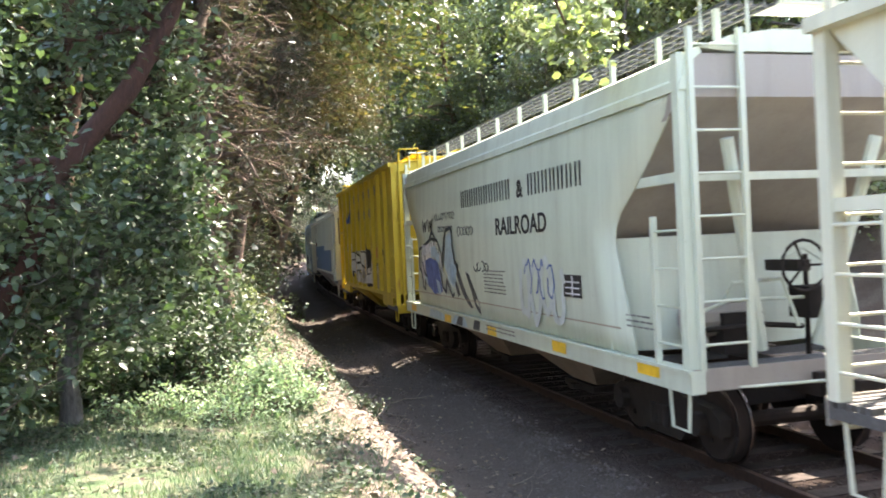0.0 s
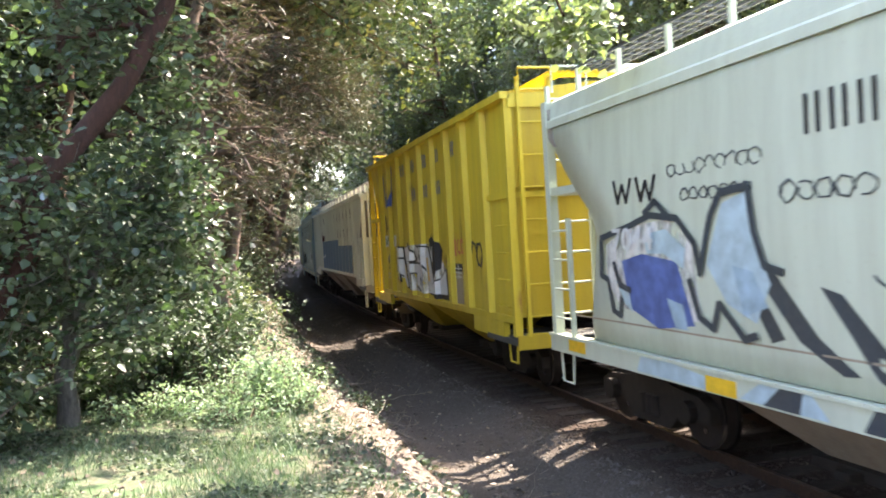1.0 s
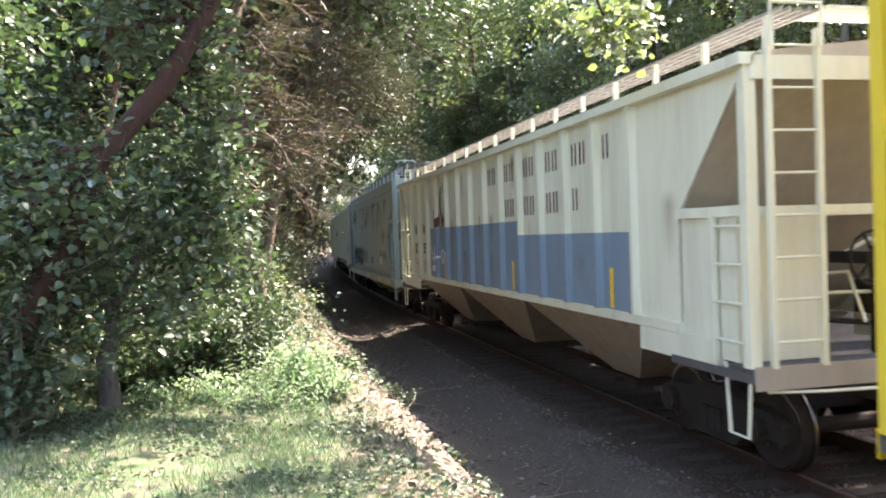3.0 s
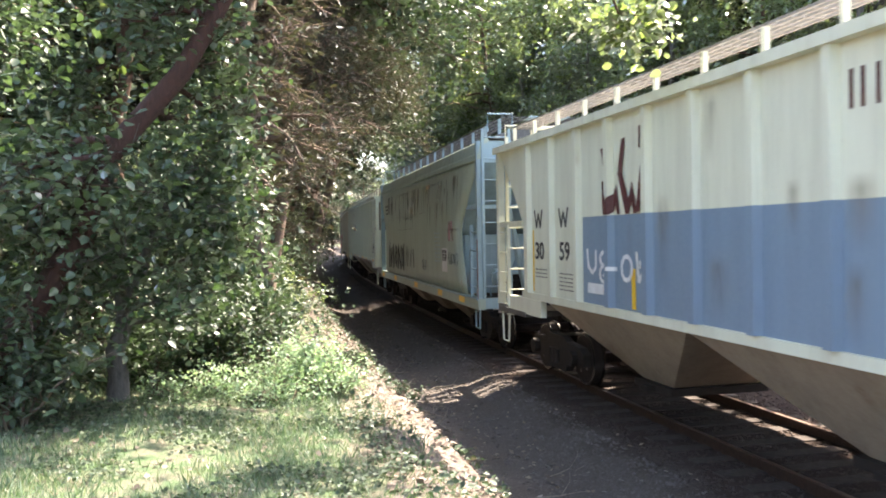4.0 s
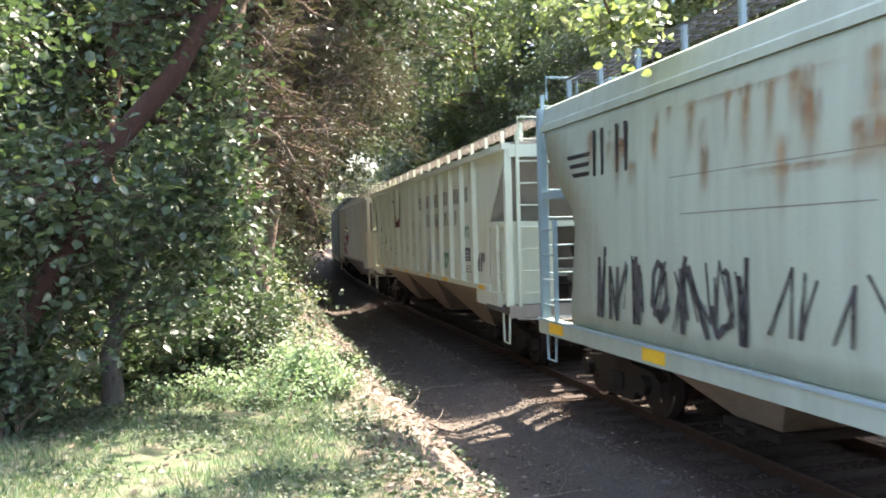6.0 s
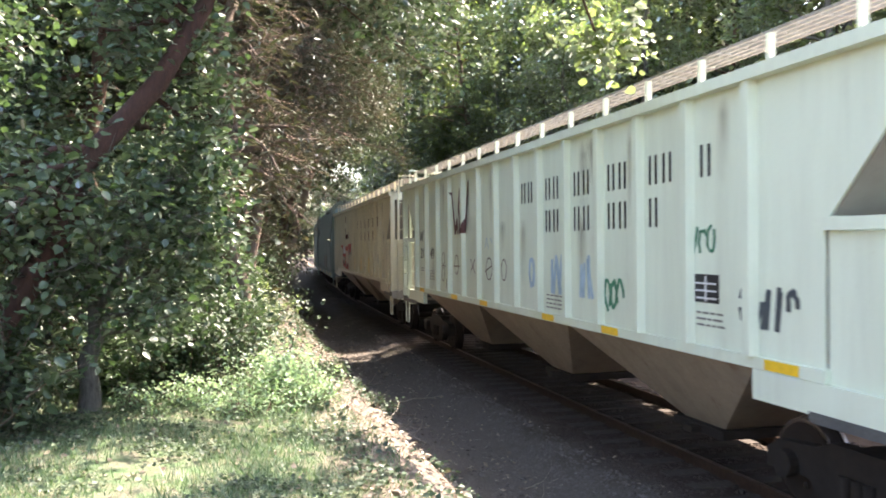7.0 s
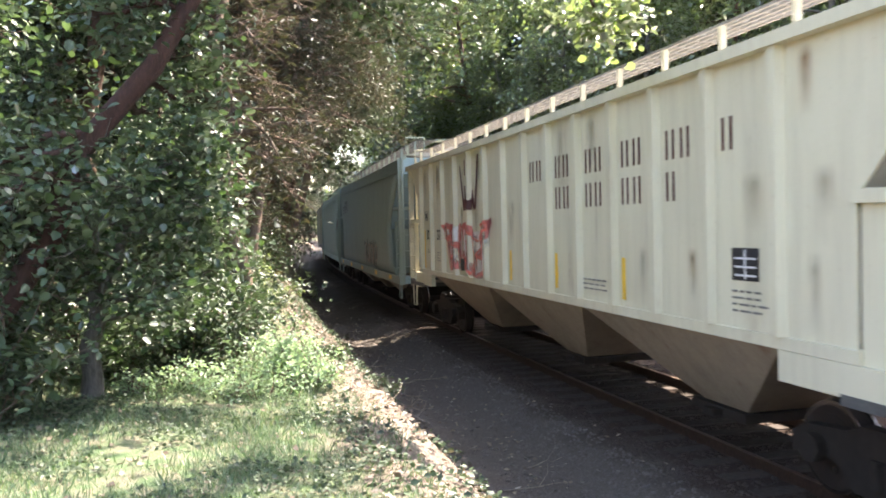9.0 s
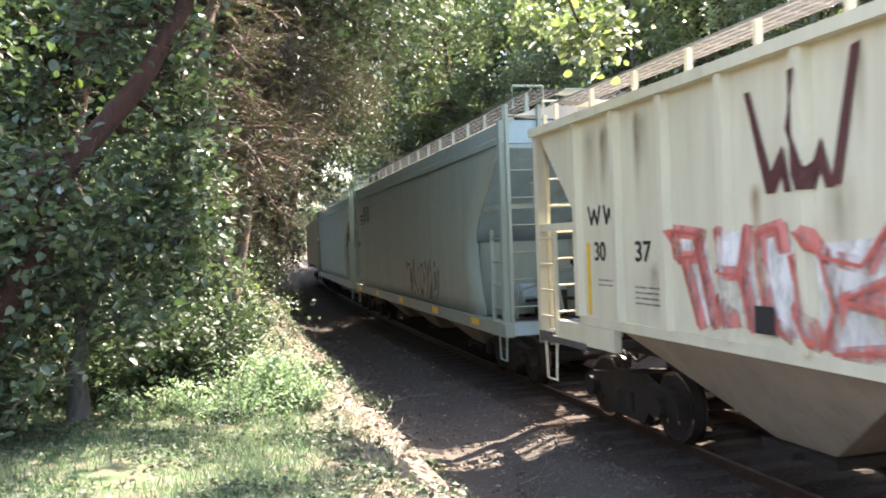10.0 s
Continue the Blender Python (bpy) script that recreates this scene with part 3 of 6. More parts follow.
    for pts in ([(-0.5, iny(0.95), zr + 0.2), (-0.5, iny(0.75), zr + 0.4), (0.1, iny(0.72), zr + 0.42), (0.2, iny(0.6), zr - 0.1)],
                [(-1.1, iny(0.6), deck), (-1.08, iny(0.6), zr + 0.1), (-0.6, iny(0.7), zr + 0.22), (0.5, iny(0.7), zr + 0.2), (0.62, iny(0.7), deck)],
                [(0.8, iny(0.9), deck), (0.8, iny(0.85), zr + 0.55), (0.45, iny(0.8), zr + 0.75), (0.1, iny(0.8), zr + 0.6)]):
        b = Buf()
        b.tube(pts, 0.022, 6)
        part("brake_pipe", b, mats["trim"], car)
    b = Buf()
    ring = [(0.1 + 0.27 * math.cos(6.283 * i / 16), iny(0.35), deck + 0.95 + 0.27 * math.sin(6.283 * i / 16)) for i in range(17)]
    b.tube(ring, 0.018, 6, cap=False)
    for k in range(3):
        b.tube([(0.1, iny(0.35), deck + 0.95), ring[k * 5]], 0.014, 5)
    b.box(0.02, 0.18, min(iny(0.35), iny(0.9)), max(iny(0.35), iny(0.9)), deck + 0.89, deck + 1.01)
    part("brake_wheel", b, M["iron"], car)
    if style == "ribbed" and sg < 0 and boxed:
        b = Buf()
        b.box(-1.44, -0.5, min(iny(1.33), iny(0.3)), max(iny(1.33), iny(0.3)), deck + 0.01, beam - 0.06)
        part("end_box", b, mats["body"], car, "flat painted box below the slope sheet")


def hoppers(car, h, sill, n, inset, mat, low=0.38):
    y0, y1 = -h + inset, h - inset
    L = (y1 - y0) / n
    for k in range(n):
        a, c = y0 + L * k + 0.02, y0 + L * (k + 1) - 0.02
        m = (a + c) / 2
        b = Buf()
        b.prism([(-1.42, a, sill), (1.42, a, sill), (1.42, c, sill), (-1.42, c, sill)],
                [(-0.62, m - 0.42, low), (0.62, m - 0.42, low), (0.62, m + 0.42, low), (-0.62, m + 0.42, low)])
        hp = part("hopper", b, mat, car, "dusty sloping discharge hopper")
        b = Buf()
        b.box(-0.72, 0.72, m - 0.52, m + 0.52, low - 0.1, low - 0.001)
        b.box(-0.85, -0.72, m - 0.1, m + 0.1, low - 0.09, low - 0.02)
        part("outlet_gate", b, M["iron"], hp)


def ribbed_car(L, eave, sill, mats, ribs, label, n_hop=3, front_diag=True, rib_w=0.11, rib_d=0.09, beam=2.62):
    car = new("covered_hopper_car")
    tagged(car, label, "freight car", "cars of the train")
    h = L / 2
    fi = 1.35 if front_diag else 0.02
    W = 1.46
    top = eave - 0.1
    for sg in (-1, 1):
        b = Buf()
        k = 1.35 / (eave - beam)
        mid = beam + (top - beam) * 0.5
        fd = (lambda z: max(0.02, (eave - z) * k)) if front_diag else (lambda z: 0.02)
        strip_side(b, [(sill, W, fi, 1.35), (beam, W, fi, 1.35), (mid, W, fd(mid), (eave - mid) * k), (top, W, fd(top), (eave - top) * k)], h, sg)
        part("side_sheet", b, mats["body"], car)
        b = Buf()
        x0, x1 = sorted((sg * (W - 0.04), sg * (W + rib_d + 0.03)))
        b.box(x0, x1, -h - 0.03, h + 0.03, top - 0.01, eave)
        part("eave_rail", b, mats["trim"], car)
        b = Buf()
        x0, x1 = sorted((sg * (W - 0.06), sg * (W + 0.035)))
        b.box(x0, x1, -h + fi - 0.03, h - 1.33, sill - 0.09, sill + 0.02)
        part("side_sill", b, mats["trim"], car)
        for e in (-1, 1):
            b = Buf()
            ya, yb = sorted((e * (h - 0.62), e * (h - 2.25)))
            b.box(x0, x1, ya, yb, sill - 0.36, sill - 0.095)
            part("end_sill", b, mats["trim"], car)
        for y in ribs:
            b = Buf()
            xo, xi, w2 = sg * (W + rib_d), sg * (W + 0.002), rib_w / 2
            zt = top - 0.012
            b.prism([(xi, y - w2 * 1.5, sill + 0.02), (xo, y - w2, sill + 0.02), (xo, y + w2, sill + 0.02), (xi, y + w2 * 1.5, sill + 0.02)],
                    [(xi, y - w2 * 1.5, zt), (xo, y - w2, zt), (xo, y + w2, zt), (xi, y + w2 * 1.5, zt)])
            part("rib", b, mats["rib"], car)
    for e in (-1, 1):
        if e < 0 and not front_diag:
            b = Buf()
            b.box(-W + 0.03, W - 0.03, -h + 0.03, -h + 0.06, beam + 0.1, eave - 0.03)
            b.box(-W + 0.03, W - 0.03, -h + 0.10, -h + 0.13, sill, beam + 0.1)
            part("end_sheet", b, mats["end"], car)
        else:
            b = Buf()
            k = 1.35 / (eave - beam)
            zb = sill - 0.02
            pts = [(e * (h - 0.0), eave - 0.03), (e * (h - (eave - zb) * k), zb), (e * (h - 0.06 - (eave - zb) * k), zb), (e * (h - 0.06), eave - 0.03)]
            b.prism([(-W + 0.03, *p) for p in pts], [(W - 0.03, *p) for p in pts])
            part("slope_sheet", b, mats["end"], car, "dust-grey sloping end sheet")
        b = Buf()
        ya, yb = sorted((e * (h + 0.0), e * (h + 0.03)))
        b.box(-W, W, ya, yb, eave - 0.24, eave - 0.02)
        part("end_plate", b, mats["trim"], car)
        end_fittings(car, h, e, sill - 0.28, beam, eave, mats, "ribbed", front_diag or e > 0)
    b = Buf()
    b.prism([(-W - 0.05, -h, eave), (0, -h, eave + 0.16), (W + 0.05, -h, eave), (0, -h, eave - 0.04)],
            [(-W - 0.05, h, eave), (0, h, eave + 0.16), (W + 0.05, h, eave), (0, h, eave - 0.04)])
    part("roof", b, mats["roof"], car)
    nh = max(4, int(L / 2.6))
    for i in range(nh):
        y = -h + 1.0 + (L - 2.0) * (i + 0.5) / nh
        b = Buf()
        b.box(-0.4, 0.4, y - 0.9, y + 0.9, eave + 0.12, eave + 0.27)
        b.box(-0.43, 0.43, y - 0.93, y + 0.93, eave + 0.271, eave + 0.3)
        part("roof_hatch", b, mats["roof"], car)
    if front_diag:
        walkway(car, h, eave, 0.98, 0.4, mats, eave + 0.40, L)
    else:
        walkway(car, h, eave + 0.1, 0.62, 0.3, mats, eave + 0.3, L)
    hoppers(car, h, sill - 0.1, n_hop, 2.3 if front_diag else 2.0, mats["hopper"])
    common_gear(car, h, sill, sill - 0.28, mats)
    return car


def walkway(car, h, eave, xc, w, mats, z, L):
    """Roof walkways with their brackets, and the crossover at each end."""
    for sg in (-1, 1):
        b = Buf()
        for k in range(5):
            x = sg * xc - w / 2 + w * k / 4
            b.box(x - 0.012, x + 0.012, -h - 0.1, h + 0.1, z - 0.03, z)
        n = int(L / 0.3)
        for i in range(n):
            y = -h + L * i / n
            b.box(sg * xc - w / 2, sg * xc + w / 2, y - 0.008, y + 0.008, z - 0.025, z - 0.004)
        part("walkway", b, mats["walk"], car, "slatted roof walkway")
        m = int(L / 1.1)
        for i in range(m + 1):
            y = -h + 0.1 + (L - 0.2) * i / m
            b = Buf()
            xe = sg * (xc + w / 2)
            b.box(xe - 0.03, xe + 0.03, y - 0.03, y + 0.03, eave - 0.01, z - 0.032)
            part("walkway_bracket", b, mats["trim"], car)
    for e in (-1, 1):
        b = Buf()
        for k in range(5):
            y = e * (h - 0.25 + 0.1 * k)
            b.box(-xc + w / 2 + 0.01, xc - w / 2 - 0.01, y - 0.03, y + 0.03, z - 0.03, z)
        b.tube([(-1.3, e * (h + 0.1), eave + 0.05), (-1.3, e * (h + 0.1), z + 0.04), (-0.78, e * (h + 0.1), z + 0.04), (-0.78, e * (h + 0.1), eave + 0.05)], 0.022, 6)
        part("crossover_board", b, mats["trim"], car)


def round_car(L, mats, label, n_hop=2, eave=4.2):
    """Covered hopper with smooth bulging sides and rounded ends."""
    car = new("covered_hopper_car")
    tagged(car, label, "freight car", "cars of the train")
    h = L / 2
    sc = 1.0 - (4.25 - eave) / 4.25
    lev = [(1.14, 1.47, 1.15), (1.4, 1.5, 1.17), (1.9, 1.52, 1.33), (2.35, 1.53, 1.44), (2.55, 1.53, 1.42), (2.72, 1.53, 1.3), (3.0, 1.52, 0.93), (3.26, 1.51, 0.63), (3.78, 1.48, 0.1), (3.86, 1.475, 0.02)]
    lev = [(z * sc if z > 2 else z, x, i) for z, x, i in lev]
    for sg in (-1, 1):
        b = Buf()
        strip_side(b, [(z, x, i, i) for z, x, i in lev], h, sg)
        smooth(part("side_sheet", b, mats["body"], car))
        b = Buf()
        z0 = 3.865 * sc
        x0, x1 = 1.44, 1.50
        ring = [(sg * 1.43, z0), (sg * 1.51, z0), (sg * 1.50, z0 + 0.1), (sg * 1.47, z0 + 0.13), (sg * 1.42, eave - 0.03), (sg * 1.28, eave + 0.04), (sg * 1.25, eave - 0.02), (sg * 1.36, eave - 0.1)]
        b.prism([(x, -h - 0.02, z) for x, z in ring], [(x, h + 0.02, z) for x, z in ring])
        part("roof_edge", b, mats["body"], car, "folded sheet along the roof edge")
        b = Buf()
        xa, xb = sorted((sg * 1.38, sg * 1.535))
        b.box(xa, xb, -h - 0.05, h + 0.05, 0.9, 1.13)
        part("side_sill", b, mats["body"], car)
        b = Buf()
        xa, xb = sorted((sg * 1.537, sg * 1.56))
        b.box(xa, xb, -h - 0.05, h + 0.05, 1.10, 1.135)
        part("sill_flange", b, mats["trim"], car)
    b = Buf()
    arc = [(-1.27, eave + 0.03), (-0.9, eave + 0.16), (-0.4, eave + 0.23), (0.4, eave + 0.23), (0.9, eave + 0.16), (1.27, eave + 0.03), (0.9, eave), (-0.9, eave)]
    b.prism([(x, -h, z) for x, z in arc], [(x, h, z) for x, z in arc])
    part("roof", b, mats["roof"], car)
    for e in (-1, 1):
        b = Buf()
        pts = [(h - 0.02, eave - 0.02), (h - 0.02, 3.80 * sc), (h - 0.22, 3.66 * sc), (h - 1.66, 2.44), (h - 1.72, 2.44), (h - 0.3, 3.68 * sc), (h - 0.08, eave - 0.02)]
        b.prism([(-1.49, e * y, z) for y, z in pts], [(1.49, e * y, z) for y, z in pts])
        part("slope_sheet", b, mats["end"], car, "end slope sheet with a white upper band")
        b = Buf()
        for j in range(10):
            a0, a1 = math.pi * j / 10, math.pi * (j + 1) / 10
            for (p, q) in (((1.485 * math.cos(a0), 0.45 * math.sin(a0)), (1.485 * math.cos(a1), 0.45 * math.sin(a1))),):
                b.face([(p[0], e * (h - 1.75 + p[1]), 1.14), (q[0], e * (h - 1.75 + q[1]), 1.14), (q[0], e * (h - 1.75 + q[1]), 2.44), (p[0], e * (h - 1.75 + p[1]), 2.44)])
        part("end_shell", b, mats["trim"], car)
        end_fittings(car, h, e, 1.12, 3.02, eave, mats, "round")
        b = Buf()
        b.tube([(0.9, e * (h - 0.15), 3.4), (0.35, e * (h - 0.5), 1.2)], 0.07, 8)
        b.tube([(-0.9, e * (h - 0.15), 3.4), (-0.35, e * (h - 0.5), 1.2)], 0.07, 8)
        part("end_brace", b, mats["trim"], car)
    b = Buf()
    b.box(-0.3, 0.3, -h + 0.8, h - 0.8, eave + 0.2, eave + 0.36)
    part("hatch_trough", b, mats["roof"], car)
    walkway(car, h, eave + 0.1, 0.72, 0.55, mats, eave + 0.47, L)
    hoppers(car, h, 1.1, n_hop, 2.6, mats["hopper"], 0.3)
    common_gear(car, h, 1.14, 1.12, mats)
    return car


def band(parent, y0, y1, z0, z1, material, name="painted_band", label="", x=-1.4645):
    b = Buf()
    b.box(x - 0.003, x + 0.001, min(y0, y1), max(y0, y1), z0, z1)
    return part(name, b, material, parent, label)


def mats_for(body, trim=None, rib=None, roof=None, end=None, hopper=None, walk="pale_grating"):
    return dict(body=M[body], trim=M[trim or body], rib=M[rib or trim or body], roof=M[roof or "rustroof"], end=M[end or "grey_end"], hopper=M[hopper or "dusty"], walk=M[walk])


def place(car, s0, s1):
    CARS.append((car, (s0 + s1) / 2, car))
    return car


c0 = place(ribbed_car(17.2, 4.02, 1.45, mats_for("cream"), [7.1 - 1.04 * i for i in range(14)], "cream ribbed covered hopper car, dusty, rolling away"), -15.84, 1.36)
c1 = place(round_car(12.67, mats_for("white", roof="white", walk="grating"), "white smooth-sided covered hopper car with blue graffiti", 2, 4.24), 3.23, 15.9)
c2 = place(ribbed_car(12.0, 4.66, 1.2, mats_for("yellow", roof="yellow", end="yellow_end", hopper="yellow", walk="yellow"), [4.34 - 1.138 * i for i in range(9)], "yellow ribbed covered hopper car with white graffiti", 2, front_diag=False, rib_w=0.2, rib_d=0.1, beam=3.1), 17.33, 29.33)
c3 = place(ribbed_car(17.76, 4.04, 1.45, mats_for("cream"), [7.164 - 1.0536 * i for i in range(14)], "cream ribbed covered hopper car with a wide blue band"), 30.79, 48.55)
c4 = place(round_car(15.03, mats_for("bluegrey", "ltblue", roof="grating", end="ltblue", walk="grating"), "faded blue-grey covered hopper car streaked with rust", 3, 4.38), 50.0, 65.03)
c5 = place(ribbed_car(17.4, 4.03, 1.45, mats_for("pale"), [7.09 - 1.04 * i for i in range(14)], "pale mint ribbed covered hopper car with dark lettering"), 66.6, 84.0)
c6 = place(ribbed_car(17.18, 4.03, 1.45, mats_for("tan"), [7.217 - 1.0437 * i for i in range(14)], "dusty cream ribbed covered hopper car with red graffiti"), 85.78, 102.96)
c7 = place(round_car(16.4, mats_for("steel_blue", roof="rustroof", end="ltblue", walk="grating"), "weathered blue-grey covered hopper car with a dark emblem", 3, 4.42), 104.38, 120.8)
c8 = place(round_car(15.6, mats_for("mint", roof="mint"), "grey mint smooth-sided covered hopper car", 3, 4.3), 122.1, 137.7)
c9 = place(ribbed_car(17.0, 4.03, 1.45, mats_for("tan"), [7.1 - 1.04 * i for i in range(14)], "dusty cream ribbed covered hopper car at the rear"), 139.0, 156.0)
# ---- paint on the cars ----
def bulge(z):
    """Half width of a smooth-sided car at a height, with room for a coat of paint."""
    return -(lerp_table(z, [(0.9, 1.536), (1.135, 1.536), (1.14, 1.472), (1.4, 1.50), (1.9, 1.52), (2.35, 1.53), (2.72, 1.53), (3.26, 1.512), (3.86, 1.477)]) + 0.006)


FLAT = -1.464
RIBS_OF = {}


def skin(car, lift):
    """The outer face of a car's near side at (y, z): smooth sheet, or sheet with ribs."""
    if car not in RIBS_OF:
        return lambda y, z: bulge(z) + 0.002 - lift
    ribs, w2, d = RIBS_OF[car]

    def at(y, z):
        k = min(abs(y - r) for r in ribs)
        f = 1.0 if k <= w2 else max(0.0, 1 - (k - w2) / (w2 * 0.5))
        return -1.46 - d * f - 0.004 - lift
    return at


def coat(car, name, ring, material, parent=None, label="", lift=0.0):
    """A painted shape, a ring of (y, z), laid over the sheet and the ribs alike."""
    surf = skin(car, lift)
    lo, hi = min(p[0] for p in ring), max(p[0] for p in ring)
    cuts = {lo, hi} | {p[0] for p in ring}
    n = max(1, int((hi - lo) / 0.12))
    cuts |= {lo + (hi - lo) * k / n for k in range(n)}
    if car in RIBS_OF:
        ribs, w2, d = RIBS_OF[car]
        cuts |= {r + e for r in ribs for e in (-1.5 * w2, -w2, w2, 1.5 * w2) if lo < r + e < hi}
    cuts = sorted(cuts)

    def spans(y):
        zs = []
        for (y0, z0), (y1, z1) in zip(ring, ring[1:] + ring[:1]):
            if (y0 > y) != (y1 > y):
                zs.append(z0 + (z1 - z0) * (y - y0) / (y1 - y0))
        return sorted(zs)
    b = Buf()
    for a, c in zip(cuts, cuts[1:]):
        if c - a < 1e-5:
            continue
        e = (c - a) * 0.002
        sa, sc = spans(a + e), spans(c - e)
        if len(sa) != len(sc):
            sa = sc = spans((a + c) / 2)
        for k in range(0, len(sa) - 1, 2):
            m = max(1, int((max(sa[k + 1], sc[k + 1]) - min(sa[k], sc[k])) / 0.3))
            for q in range(m):
                f0, f1 = q / m, (q + 1) / m
                za0, za1 = (sa[k] + (sa[k + 1] - sa[k]) * f for f in (f0, f1))
                zc0, zc1 = (sc[k] + (sc[k + 1] - sc[k]) * f for f in (f0, f1))
                b.face([(surf(a, za0), a, za0), (surf(a, za1), a, za1), (surf(c, zc1), c, zc1), (surf(c, zc0), c, zc0)])
    if not b.f:
        return None
    me = b.mesh(name, material)
    bm = bmesh.new()
    bm.from_mesh(me)
    bmesh.ops.remove_doubles(bm, verts=bm.verts, dist=0.0004)
    bm.to_mesh(me)
    bm.free()
    ob = new(name, me)
    ob.parent = parent or car
    if label:
        ob["label"] = label
    return ob


def polys(car, name, rings, material, parent=None, label="", lift=0.0):
    for i, r in enumerate(rings):
        g = coat(car, name, r, material, parent, label, lift + 0.0006 * i)
    return g


def strokes(car, name, lines, w, material, label="", lift=0.0):
    """Brush strokes through (y, z) points, laid over sheet and ribs."""
    k = 0
    for pts in lines:
        for (y0, z0), (y1, z1) in zip(pts, pts[1:]):
            d = Vector((y1 - y0, z1 - z0)).normalized()
            n, e = Vector((-d.y, d.x)) * w / 2, d * w * 0.2
            coat(car, name, [(y0 - e.x + n.x, z0 - e.y + n.y), (y1 + e.x + n.x, z1 + e.y + n.y), (y1 + e.x - n.x, z1 + e.y - n.y), (y0 - e.x - n.x, z0 - e.y - n.y)], material, None, label, lift + 0.0005 * k)
            k += 1


def loop(y, z, w, h, turns=1.0, n=12, start=0.0):
    """A rounded stroke about (y, z)."""
    return [(y - w / 2 * math.cos(start + turns * 6.283 * k / n), z + h / 2 * math.sin(start + turns * 6.283 * k / n)) for k in range(n + 1)]


def zig(y, z, w, h):
    """A double-V stroke, running towards the front."""
    return [(y, z + h), (y - w * 0.25, z), (y - w * 0.5, z + h * 0.8), (y - w * 0.75, z), (y - w, z + h)]


EMBLEM = [
    [(0, 1.0), (0.05, 1.0), (0.235, 0.2), (0.35, 0.43), (0.42, 0.0), (0.36, 0.0), (0.335, 0.15), (0.27, 0.0), (0.19, 0.0)],
    [(0.47, 1.06), (0.55, 1.08), (0.475, 0.6), (0.6, 0.2), (0.68, 0.45), (0.78, 0.0), (0.71, 0.0), (0.67, 0.16), (0.62, 0.0), (0.54, 0.0), (0.38, 0.58)],
    [(0.93, 1.14), (1.0, 1.16), (0.83, 0.02), (0.75, 0.02)]]


def emblem(car, y, z, w, h, material):
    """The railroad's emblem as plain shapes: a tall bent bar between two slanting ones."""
    w, y = w * 0.86, y + 0.08
    for k, ring in enumerate(EMBLEM):
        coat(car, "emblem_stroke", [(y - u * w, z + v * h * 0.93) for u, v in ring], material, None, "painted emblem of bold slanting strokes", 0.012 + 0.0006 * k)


def name_rows(car, ys1, ys2, z1, z2, size, material, x, last):
    """Two rows of letter bars, two letters between each pair of ribs."""
    for i, y in enumerate(ys1):
        bars_text(car, material, y, z1, size, 1 if i == len(ys1) - 1 and last else 2, x, 0.34)
    for i, y in enumerate(ys2):
        bars_text(car, material, y, z2, size, 1 if i == len(ys2) - 1 else 2, x, 0.34)


def plate(car, y, z, w, h, x):
    p = band(car, y, y - w, z - h, z, M["black"], "data_plate", "black data panel with white lines", x)
    b = Buf()
    for k in range(3):
        b.box(x - 0.006, x - 0.0032, y - w * 0.9, y - w * 0.1, z - h * (0.35 + 0.26 * k), z - h * (0.29 + 0.26 * k))
    b.box(x - 0.0061, x - 0.0032, y - w * 0.53, y - w * 0.47, z - h * 0.95, z - h * 0.05)
    part("data_lines", b, M["spraywhite"], p, fix=False)
    return p


def fine_print(car, y, z, w, rows, x, material=None, step=0.06):
    b = Buf()
    rg = random.Random(int(abs(y * 100)) + rows)
    for r in range(rows):
        yy = y
        while yy > y - w:
            ln = rg.uniform(0.05, 0.16)
            xx = x(z - r * step) if callable(x) else x
            b.box(xx - 0.004, xx, yy - ln, yy, z - r * step - 0.02, z - r * step)
            yy -= ln + 0.03
    ob = part("fine_print", b, material or M["print"], car, "small unreadable stencilled lines", fix=False)
    ob["kind"] = "stuff"
    return ob


def reflectors(car, spots, w, h, x):
    for y, z in spots:
        band(car, y, y - w, z - h, z, M["reflector"], "reflector", "yellow reflective patch", x)


RIBS3 = [6.37 - 0.95 * i for i in range(14)]
RIBS5 = [6.16 - 0.922 * i for i in range(14)]
RIBS_OF.update({c2: ([3.75 - 1.03 * i for i in range(9)], 0.1, 0.1), c3: (RIBS3, 0.055, 0.09), c5: (RIBS5, 0.055, 0.09), c6: (RIBS5, 0.055, 0.09), c9: (RIBS5, 0.055, 0.09)})
RG = random.Random(5)
# white smooth-sided car
for y0, n in ((1.13, 10), (-1.98, 7)):
    bars_text(c1, M["black"], y0, 3.12, 0.31, n, bulge(3.25), 0.0, 0.248)
lettering("&", 0.38, bulge(3.25), -1.53, 3.12, M["black"], c1)
lettering("RAILROAD", 0.385, bulge(2.7), -0.62, 2.58, M["black"], c1, 1.06)
strokes(c1, "reporting_mark", [zig(3.90, 2.76, 0.34, 0.25), zig(3.45, 2.76, 0.34, 0.25)], 0.05, M["black"])
plate(c1, -3.03, 2.0, 0.5, 0.29, bulge(1.9))
g = polys(c1, "graffiti", [[(4.1, 2.3), (3.6, 2.5), (2.9, 2.55), (2.55, 2.3), (2.5, 1.55), (3.2, 1.5), (3.9, 1.6), (4.15, 1.9)]], M["whitetag"], None, "large blue spray-painted graffiti with dark outlines")
polys(c1, "graffiti_fill", [[(3.8, 2.12), (3.4, 2.2), (2.8, 2.12), (2.6, 1.5), (3.2, 1.42), (3.7, 1.6)]], M["sprayblue"], g, lift=0.004)
